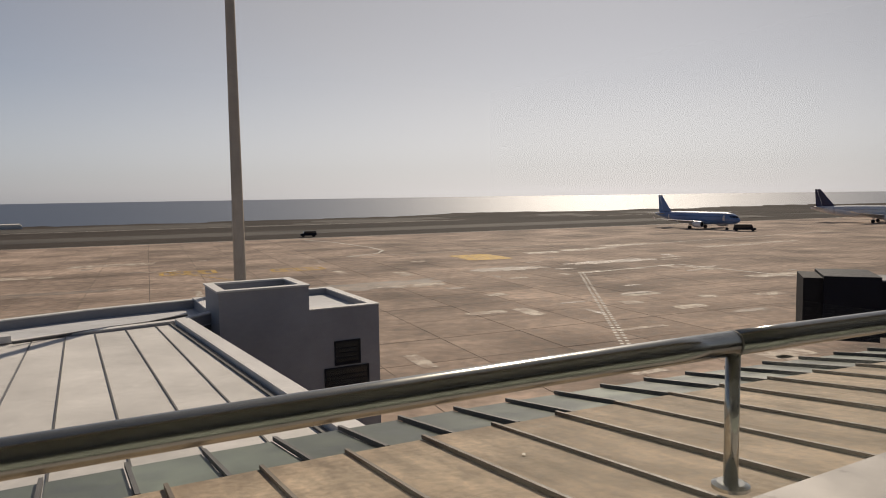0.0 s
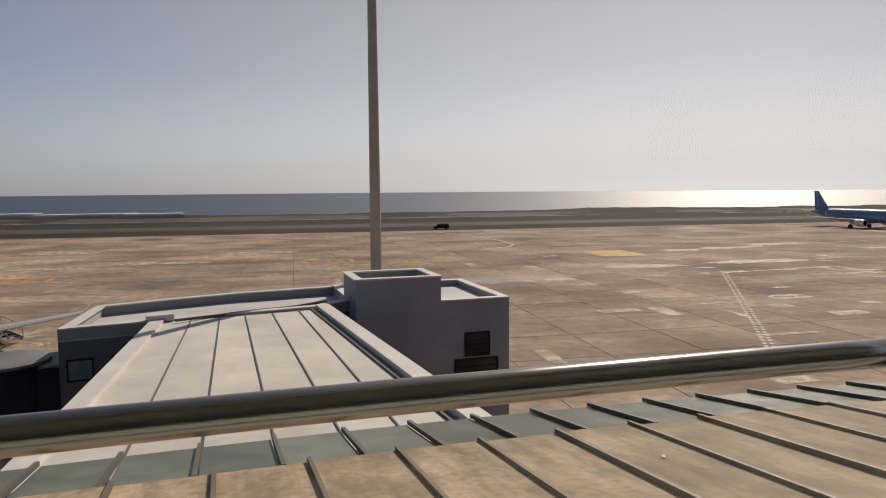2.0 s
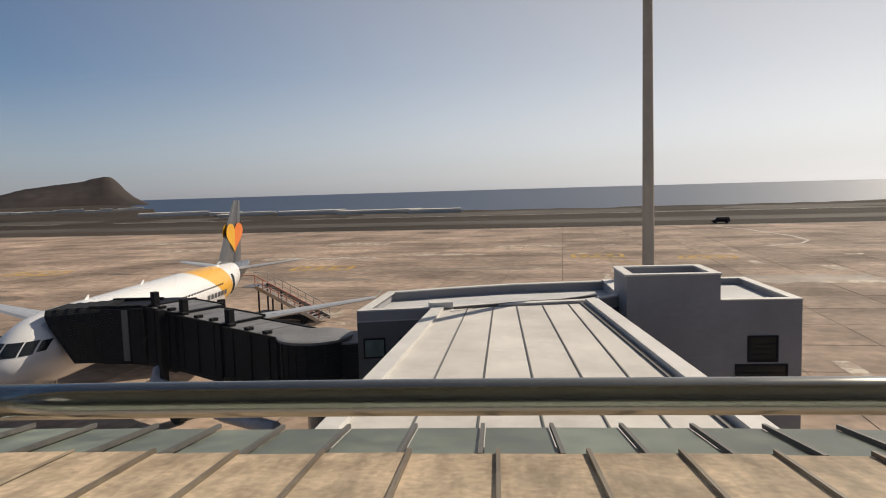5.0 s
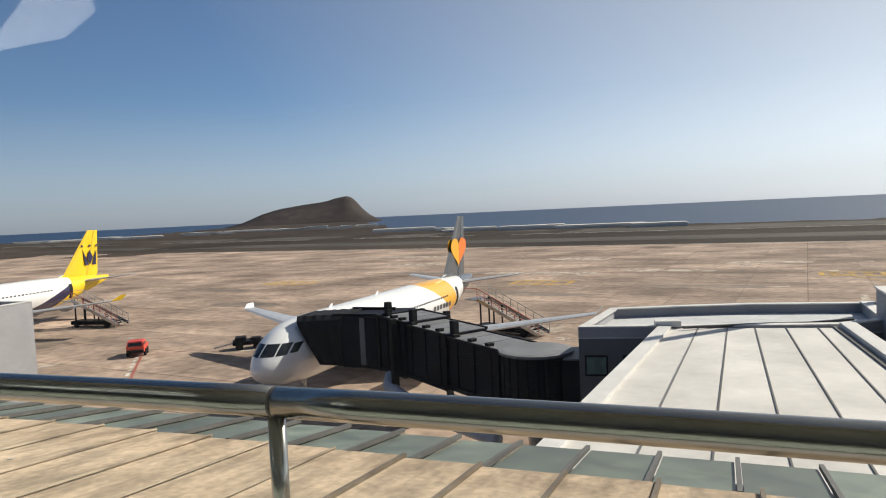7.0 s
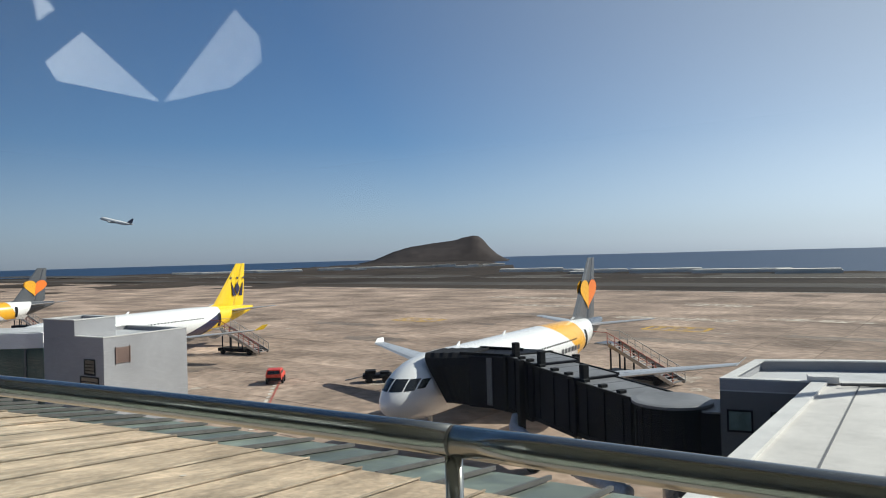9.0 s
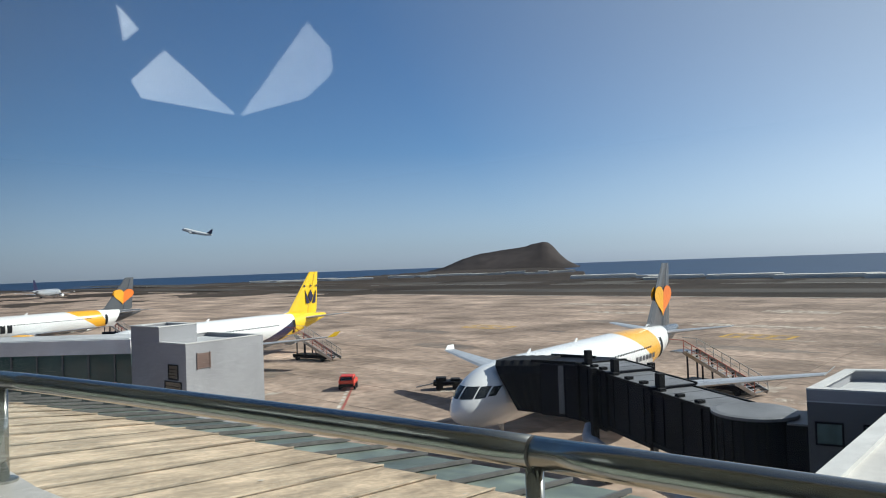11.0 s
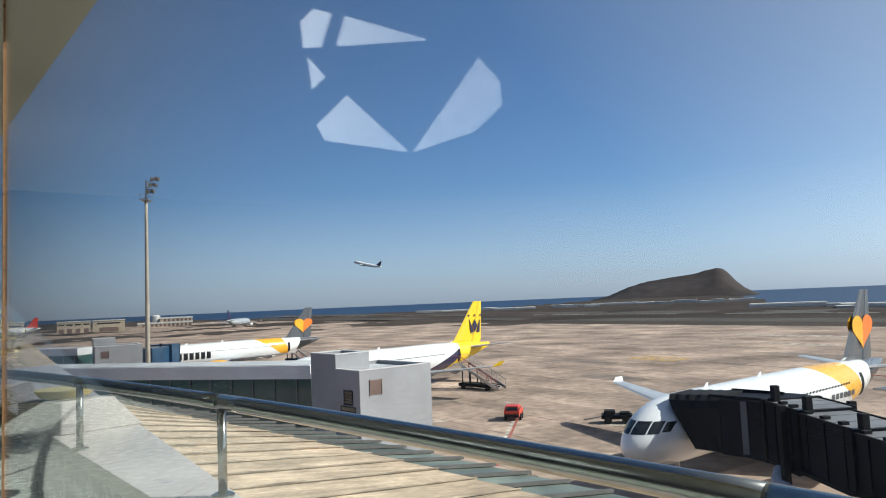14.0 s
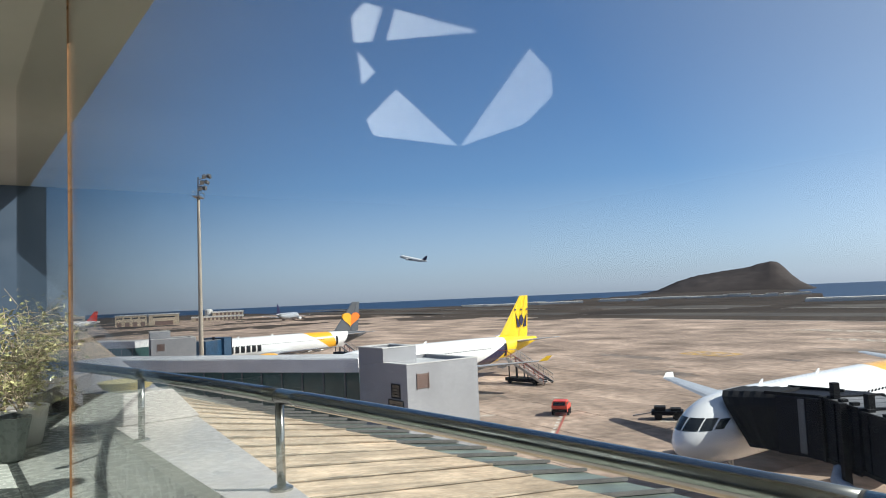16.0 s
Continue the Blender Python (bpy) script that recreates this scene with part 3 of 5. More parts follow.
def on_line(theta, y0, slope):
    """Where the line y = y0 + slope x crosses the radius theta."""
    d = arc(theta, 1) - CEN
    t = (y0 + slope * CEN.x - CEN.y) / (d.y - slope * d.x)
    return CEN + d * t


def inner_edge(theta):
    return on_line(theta, 1.33, 0.575)


def outer_edge(theta):
    return max((on_line(theta, 1.62, 0.554), on_line(theta, 1.137, 0.43)), key=lambda p: (p - CEN).length)


def curved(bm, t0, t1, step, inner, outer, thick):
    n = max(int((t1 - t0) / step), 1)
    rings = []
    for i in range(n + 1):
        t = t0 + (t1 - t0) * i / n
        a, b = inner(t), outer(t)
        rings.append([a, b, b - Vector((0, 0, thick)), a - Vector((0, 0, thick))])
    return loft(bm, rings)


T0, T1 = -14.0, 24.0
UP = Vector((0, 0, 1))
ledge = tagged(new("trim"), "pale stone ledge beside the handrail", "ledge", kind="structure")
STEP = 1.9
k = T0
while k < T1 - 0.1:
    part("ledge_slab", curved(bmesh.new(), k + 0.006, k + STEP - 0.006, 0.6, lambda t: inner_edge(t) + UP * Z_LEDGE, lambda t: outer_edge(t) + UP * Z_LEDGE, 0.1), M_LEDGE, ledge)
    k += STEP
bm = curved(bmesh.new(), T0, T1, 1.0, lambda t: inner_edge(t) + (arc(t, 1) - CEN) * 0.03 + UP * (Z_LEDGE - 0.1), lambda t: outer_edge(t) - (arc(t, 1) - CEN) * 0.02 + UP * (Z_LEDGE - 0.1), 0.7)
tagged(link("wall_parapet", bm, M_SKIRT), "grey marble faced parapet under the ledge", "wall", kind="structure")
bm = curved(bmesh.new(), -50, 50, 1.0, lambda t: arc(t, R_ROOF + 0.75, Z_LEDGE - 0.2), lambda t: arc(t, outer(t) - 0.05, Z_OUT - 0.1), 0.25)
roof_deck = tagged(link("roof_edge", bm, M_SEAMDARK), "curved terminal roof of tan metal sheets with raised seams", "roof", kind="structure")
bm = curved(bmesh.new(), -50, 50, 1.0, lambda t: arc(t, 31.0, Z_OUT - 0.4), lambda t: arc(t, outer(t) - 0.25, Z_OUT - 0.4), 10.4)
tagged(link("wall_terminal", bm, M_GREY), "rendered terminal wall below the roof", "wall", kind="structure")


def roof_piece(t0, t1, r0, z0, r1, z1, thick):
    bm = bmesh.new()
    q = [arc(t0, r0, z0), arc(t1, r0, z0), arc(t1, r1, z1), arc(t0, r1, z1)]
    top = [bm.verts.new(p) for p in q]
    low = [bm.verts.new(p - Vector((0, 0, thick))) for p in q]
    bm.faces.new(top), bm.faces.new(low[::-1])
    for i in range(4):
        bm.faces.new((top[i], low[i], low[(i + 1) % 4], top[(i + 1) % 4]))
    return bm


SEAM, SEAM0 = 0.615, 0.244                      # degrees between seams: 0.41 m at the eave


def roof_start(t):
    return (outer_edge(t) - CEN).length - 0.06


def build_roof():
    rnd = random.Random(3)
    for i in range(-56, 72):
        t = SEAM0 + i * SEAM
        sag = rnd.uniform(-0.004, 0.004)
        re = eave(t + SEAM / 2)
        gap = 0.004 if t > 2.9 else 0.014
        part("roof_sheet", roof_piece(t + gap, t + SEAM - gap, roof_start(t + SEAM / 2), Z_LEDGE - 0.03 + sag, re, Z_EAVE + sag, 0.03), M_TAN, roof_deck)
        bm = bmesh.new()
        flat = t > 3.2                           # further along, the seams show their lit side: made lower, in the paler copy
        bar(bm, arc(t, roof_start(t), Z_LEDGE - 0.02), arc(t, eave(t) + 0.01, Z_EAVE + 0.008), 0.011 if flat else 0.018, 0.008 if flat else 0.022)
        part("seam", bm, M_SEAMLIT if flat else M_SEAMSHADED, roof_deck)
        for q in range(rnd.choice((0, 0, 0, 1))):
            r = rnd.uniform(R_ROOF + 0.3, re - 0.1)
            z = Z_LEDGE - 0.03 + (Z_EAVE - Z_LEDGE + 0.03) * (r - R_ROOF) / (re - R_ROOF)
            c = arc(t + rnd.choice((0.03, 0.3)) , r, z + 0.022)
            bm = bmesh.new()
            w = rnd.uniform(0.008, 0.014)
            bm.faces.new([bm.verts.new(c + Vector((math.cos(k) * w * rnd.uniform(0.6, 1.2), math.sin(k) * w * rnd.uniform(1, 2.4), 0))) for k in (0, 0.9, 1.8, 2.9, 3.8, 5.2)])
            part("paint_flake", bm, M_WHITELINE, roof_deck)
    for i in range(-60, 78):
        u = 0.37 + i * 0.575
        ro, re = outer(u), eave(u)
        part("glass_pane", roof_piece(u + 0.025, u + 0.55, re + 0.03, Z_EAVE - 0.035, ro - 0.01, Z_OUT, 0.02), M_PANE, roof_deck)
        bm = bmesh.new()
        bar(bm, arc(u, re + 0.015, Z_EAVE - 0.02), arc(u, ro, Z_OUT + 0.012), 0.022, 0.026)
        part("glazing_bar", bm, M_SEAMDARK, roof_deck)


def build_rail():
    rail = tagged(new("handrail"), "round stainless steel handrail on posts along the ledge", "handrail")
    z = 11.71
    tp = [-7.5, -2.876, 2.178, 6.633, 9.868, 13.2, 17.0]
    rail.location = arc(tp[1], R_RAIL, Z_LEDGE)
    inv = Matrix.Translation(-rail.location)
    for a, b in zip([T0] + tp, tp + [T1]):
        bm = bmesh.new()
        pts = [arc(a + (b - a) * i / 12, R_RAIL, z) for i in range(13)]
        tube(bm, pts, 0.042, 24)
        bm.transform(inv)
        part("rail_tube", bm, M_STEEL, rail, smooth=True)
    for t in tp:
        c = arc(t, R_RAIL, 0)
        bm = bmesh.new()
        tube(bm, [(c.x, c.y, Z_LEDGE), (c.x, c.y, z - 0.03)], 0.024, 20)
        bm.transform(inv)
        post = part("post", bm, M_STEEL, rail, smooth=True)
        bm = bmesh.new()
        tube(bm, [(c.x, c.y, Z_LEDGE), (c.x, c.y, Z_LEDGE + 0.012), (c.x, c.y, Z_LEDGE + 0.02)], [0.062, 0.062, 0.045], 24)
        bm.transform(inv)
        part("base_flange", bm, M_STEEL, post)
        bm = bmesh.new()
        d = (arc(t + 0.05, R_RAIL, z) - arc(t, R_RAIL, z)).normalized()
        tube(bm, [arc(t, R_RAIL, z) - d * 0.004, arc(t, R_RAIL, z) + d * 0.004], 0.0422, 24)
        bm.transform(inv)
        part("joint_ring", bm, M_SEAMDARK, post)


build_rail()

# ---- gate building with its lift tower, beside the corridor roof ----
def parapet(bm, pts, z0, z1, w, mi=0, closed=True):
    """A low wall along plan points (counter-clockwise, so the wall lies inside), with mitred corners."""
    n = len(pts)
    P = [Vector((x, y)) for x, y in pts]

    def side(i):
        d = (P[(i + 1) % n] - P[i % n]).normalized()
        return Vector((-d.y, d.x))

    inner = []
    for i in range(n):
        if not closed and i == 0:
            m = side(0)
        elif not closed and i == n - 1:
            m = side(n - 2)
        else:
            a, b = side((i - 1) % n), side(i)
            m = (a + b) / max(1 + a.dot(b), 0.2)
        inner.append(P[i] + m * w)
    rings = [[(*P[i], z0), (*P[i], z1), (*inner[i], z1), (*inner[i], z0)] for i in range(n)]
    if closed:
        rings.append(rings[0])
    loft(bm, rings, caps=not closed, mi=mi)
    bmesh.ops.remove_doubles(bm, verts=bm.verts, dist=1e-4)
    return bm


def gate_tower(label, m, group):
    """Local x along the long face (8.5 m), y inwards. A square block with a higher open box on it."""
    tower = thing("gate_tower", label, "building", m, group)
    L, D = 7.25, 6.9
    part("wall", boxed(0, L, 0, D, 0, 6.75), M_GREY, tower)
    bm = parapet(bmesh.new(), [(3.9, 0), (L, 0), (L, D), (0, D), (0, 3.2)], 6.75, 7.06, 0.35, closed=False)
    part("parapet", bm, M_GREY, tower)
    bm = parapet(bmesh.new(), [(3.902, -0.03), (L + 0.03, -0.03), (L + 0.03, D + 0.03), (-0.03, D + 0.03), (-0.03, 3.2)], 7.064, 7.12, 0.42, closed=False)
    part("coping", bm, M_COPING, tower, "pale coping")
    part("roof", boxed(0.36, L - 0.36, 0.36, D - 0.36, 6.752, 6.79), M_MEMBRANE, tower)
    top = part("upper_box", parapet(bmesh.new(), [(0, 0), (3.9, 0), (3.9, 3.2), (0, 3.2)], 6.75, 8.18, 0.3), M_GREY, tower)
    part("upper_coping", parapet(bmesh.new(), [(-0.08, -0.08), (3.94, -0.08), (3.94, 3.24), (-0.08, 3.24)], 8.184, 8.26, 0.4), M_COPING, tower, "pale coping")
    part("upper_roof", boxed(0.26, 3.6, 0.26, 2.9, 7.3, 7.4), M_MEMBRANE, tower)
    for x0, x1, z0, z1 in ((5.1, 6.2, 4.5, 5.47), (4.6, 6.6, 2.6, 4.25)):
        win = part("window", boxed(x0, x1, -0.03, 0.1, z0, z1), M_DARKGLASS, tower)
        fr = bmesh.new()
        for a in ((x0 - 0.08, x1 + 0.08, z1, z1 + 0.08), (x0 - 0.08, x1 + 0.08, z0 - 0.08, z0), (x0 - 0.08, x0, z0, z1), (x1, x1 + 0.08, z0, z1)):
            box(fr, a[0], a[1], -0.06, 0.06, a[2], a[3])
        for k in range(int((z1 - z0) / 0.22)):
            box(fr, x0, x1, -0.05, -0.032, z0 + k * 0.22, z0 + k * 0.22 + 0.05)
        part("window_frame", fr, M_BRIDGE, win)
    win = part("window", boxed(L - 0.1, L + 0.03, 0.95, 1.95, 5.2, 6.3), M_BRICKRED, tower, "brown louvred window")
    fr = bmesh.new()
    for k in range(7):
        box(fr, L + 0.032, L + 0.06, 0.95, 1.95, 5.21 + k * 0.155, 5.26 + k * 0.155)
    for a in ((0.88, 0.95), (1.95, 2.02)):
        box(fr, L + 0.0, L + 0.07, a[0], a[1], 5.15, 6.35)
    part("louvre", fr, M_BRICKRED, win)
    return tower


TOWER1 = frame_at(-9.25, 28.9, 0, 0.88, 0.477)
tower_1 = gate_tower("grey rendered gate tower with an open roof box", TOWER1, "gate towers")


def corridor(label, left, right, group, z=7.0):
    """The flat sheet roof of a fixed corridor; left and right are plan edges from near to far."""
    c = thing("gate_corridor", label, "building", None, group)
    (ax, ay), (bx, by) = left
    (cx, cy), (dx, dy) = right
    part("wall", prism(bmesh.new(), [(ax, ay), (bx, by), (dx, dy), (cx, cy)], 3.0, z - 0.15), M_GREYDARK, c)
    us = (0, 0.195, 0.354, 0.514, 0.667, 0.804, 1)
    far = (0, 0.191, 0.356, 0.508, 0.675, 0.845, 1)
    for i in range(6):
        u0, u1, v0, v1 = us[i], us[i + 1], far[i], far[i + 1]
        q = [(ax + (cx - ax) * u0, ay + (cy - ay) * u0), (ax + (cx - ax) * u1, ay + (cy - ay) * u1), (bx + (dx - bx) * v1, by + (dy - by) * v1), (bx + (dx - bx) * v0, by + (dy - by) * v0)]
        part("roof_sheet", prism(bmesh.new(), q, z - 0.148, z), M_ROOFWHITE, c)
        if i:
            bm = bmesh.new()
            bar(bm, (q[0][0], q[0][1], z + 0.015), (q[3][0], q[3][1], z + 0.015), 0.042, 0.035)
            part("seam", bm, M_SEAMDARK if i > 1 else M_GREYDARK, c)
    for (a, b), h, w in (((left[0], left[1]), 0.12, 0.5), ((right[0], right[1]), 0.22, 0.55)):
        bm = bmesh.new()
        bar(bm, (a[0], a[1], z + h / 2), (b[0], b[1], z + h / 2), w, h)
        part("edge_coping", bm, M_COPING, c, "pale coping")
    bm = bmesh.new()
    d = Vector((dx - cx, dy - cy, 0)).normalized()
    s = Vector((-d.y, d.x, 0)) * 0.42
    bar(bm, (cx + s.x, cy + s.y, z + 0.03), (dx + s.x, dy + s.y, z + 0.03), 0.16, 0.06)
    part("gutter", bm, M_SEAMDARK, c)
    return c


corridor("pale sheet-metal corridor roof with dark seams", ((-8.3, 7.2), (-16.0, 24.5)), ((1.3, 9.9), (-10.65, 28.45)), "gate corridors")


def gate_lounge():
    """The low round-backed gate room with a parapet roof."""
    g = thing("gate_lounge", "low grey gate room with a curved parapet roof", "building")
    pts = [(-18.85, 22.5), (-15.6, 25.1), (-10.9, 28.9), (-7.6, 37.1), (-9.3, 36.7), (-11.8, 35.65), (-14.2, 34.0), (-16.65, 32.2), (-18.8, 30.05), (-21.0, 27.5)]
    part("wall", prism(bmesh.new(), pts, 0, 6.55), M_GREYDARK, g)
    part("roof", prism(bmesh.new(), pts, 6.552, 6.6), M_MEMBRANE, g)
    part("parapet", parapet(bmesh.new(), pts, 6.602, 7.0, 0.3), M_GREY, g)
    part("coping", parapet(bmesh.new(), pts, 7.004, 7.06, 0.42), M_COPING, g, "pale coping")
    bm = bmesh.new()
    tube(bm, [(-15.2, 24.5, 7.12), (-13.4, 27.6, 7.0), (-12.4, 29.4, 6.9), (-11.2, 30.5, 7.0)], 0.06, 8)
    part("cable_duct", bm, M_SEAMDARK, g)
    part("corner_cap", boxed(-0.5, 0.5, -0.3, 0.3, 7.062, 7.3, frame_at(-16.05, 24.75, 0, 0.55, 0.45)), M_COPING, g)
    d = Vector((3.4, 2.8, 0)).normalized()
    for k0, k1 in ((0.3, 1.1), (1.85, 2.55)):
        a = Vector((-18.85, 22.5, 0)) + d * k0
        m = frame_at(a.x, a.y, 0, d.x, d.y)
        wide = k1 - k0
        w = part("window", boxed(0, wide, -0.04, 0.05, 5.05, 5.78, m), M_LOUNGEGLASS, g)
        fr = bmesh.new()
        for q in ((-0.07, wide + 0.07, 5.78, 5.85), (-0.07, wide + 0.07, 4.98, 5.05), (-0.07, 0, 5.05, 5.78), (wide, wide + 0.07, 5.05, 5.78)):
            box(fr, q[0], q[1], -0.07, 0.05, q[2], q[3], m)
        part("window_frame", fr, M_BRIDGE, w)
    return g


gate_lounge()


def light_mast(label, x, y, h, r0, r1, lamps):
    mast = thing("floodlight_mast", label, "light mast", pose(x, y, 0), "floodlight masts")
    bm = bmesh.new()
    tube(bm, [(0, 0, h * i / 8) for i in range(9)], [r0 + (r1 - r0) * i / 8 for i in range(9)], 14)
    part("pole", bm, M_CONC, mast, smooth=True)
    bm = bmesh.new()
    tube(bm, [(0, 0, 0), (0, 0, 0.25)], r0 * 1.8, 14)
    part("base", bm, M_CONC, mast)
    part("platform", boxed(-1.3, 1.3, -0.55, 0.55, h - 0.1, h + 0.05), M_METAL, mast)
    bm = bmesh.new()
    for x0, y0, x1, y1 in ((-1.3, -0.55, 1.3, -0.55), (1.3, -0.55, 1.3, 0.55), (1.3, 0.55, -1.3, 0.55), (-1.3, 0.55, -1.3, -0.55)):
        bar(bm, (x0, y0, h + 0.7), (x1, y1, h + 0.7), 0.05, 0.05)
        bar(bm, (x0, y0, h), (x0, y0, h + 0.7), 0.05, 0.05)
    part("railing", bm, M_METAL, mast)
    bm = bmesh.new()
    bar(bm, (0, 0, h), (0, 0, h + 2.9), 0.22, 0.22)
    lean = Vector((0.25, 1.0, 0)).normalized()
    for k in range(3):
        bar(bm, (0, 0, h + 0.9 + 0.8 * k), Vector((0, 0, h + 1.3 + 0.85 * k)) + lean * (1.0 + 0.35 * k), 0.12, 0.12)
    part("bracket", bm, M_METAL, mast)
    for k in range(lamps):
        c = Vector((0, 0, h + 1.25 + 0.85 * (k // 2))) + lean * ((0.25 if k % 2 else 1.0) + 0.35 * (k // 2))
        head = boxed(-0.3, 0.3, -0.2, 0.2, -0.3, 0.3, Matrix.Translation(c) @ pose(0, 0, 0, 25 + 18 * (k % 3), 20 - 25 * (k % 2), 60 + 40 * (k % 2)), bevel=0.06)
        part("floodlight", head, M_METAL if k % 2 else M_GREYDARK, mast)
    return mast


light_mast("tall concrete floodlight mast behind the gate tower", -11.0, 38.0, 34, 0.36, 0.20, 6)
light_mast("tall floodlight mast with a lamp cluster on top", -103.2, -24.6, 28.0, 0.38, 0.2, 6)

# ---- second and third gate buildings ----
tower_2 = copy_thing(tower_1, frame_at(-59.44, -1.40, 0, 0.861, 0.508))
tower_2["label"] = "grey gate tower with a brown louvred window in sun"
tower_3 = copy_thing(tower_1, frame_at(-117.3 - 7.25 * 0.94, -35.8 - 7.25 * 0.34, 0, 0.94, 0.34))
tower_3["label"] = "far grey gate tower beside a floodlight mast"


def gallery(label, a, b, depth, z):
    """A glazed gallery between two gates: pale fascia above dark glass with mullions."""
    d = Vector((b[0] - a[0], b[1] - a[1], 0))
    n = d.length
    g = thing("glazed_gallery", label, "building", frame_at(a[0], a[1], 0, d.x, d.y), "gate galleries")
    part("fascia", boxed(0, n, 0, depth, z - 1.15, z), M_FASCIA, g, "pale grey fascia")
    part("roof", boxed(0.3, n - 0.3, 0.3, depth - 0.3, z + 0.004, z + 0.05), M_MEMBRANE, g)
    part("glazing", boxed(0.05, n - 0.05, 0.15, depth - 0.15, 0.5, z - 1.152), M_GREENGLASS, g)
    part("plinth", boxed(0, n, 0, depth, 0, 0.498), M_GREY, g)
    for i in range(int(n / 2.2) + 1):
        x = min(i * 2.2, n - 0.12)
        part("mullion", boxed(x, x + 0.12, 0.02, 0.146, 0.5, z - 1.153), M_GREYDARK, g)
    return g


gallery("low glazed gallery with a pale grey fascia", (-79.5, -36.0), (-61.6, -1.5), 5.0, 7.0)
gallery("far glazed gallery with a pale grey fascia", (-136.0, -66.0), (-125.5, -41.0), 5.0, 6.6)


# ---- aircraft ----
def surface(bm, secs, mi=0):
    """A wing-like solid; each section: leading and trailing edge points and thickness along the axis n."""
    rings = []
    for le, te, th, n in secs:
        le, te, n = Vector(le), Vector(te), Vector(n)
        ring = []
        for u, w in ((0, 0), (0.12, 0.8), (0.35, 1), (0.7, 0.6), (1, 0.06), (1, -0.06), (0.7, -0.6), (0.35, -1), (0.12, -0.8)):
            ring.append(le + (te - le) * u + n * (w * th / 2))
        rings.append(ring)
    return loft(bm, rings, mi=mi)


def decal(bm, pts, y, out, mi=0):
    """A thin plate standing on a side face; pts are x, z."""
    a = [bm.verts.new((x, y, z)) for x, z in pts]
    b = [bm.verts.new((x, y + out, z)) for x, z in pts]
    n = len(pts)
    bm.faces.new(a), bm.faces.new(b)
    for i in range(n):
        bm.faces.new((a[i], a[(i + 1) % n], b[(i + 1) % n], b[i]))


def ellipse(cx, cz, ry, rz, n=28):
    return [(cx, ry * math.cos(2 * math.pi * k / n), cz + rz * math.sin(2 * math.pi * k / n)) for k in range(n)]


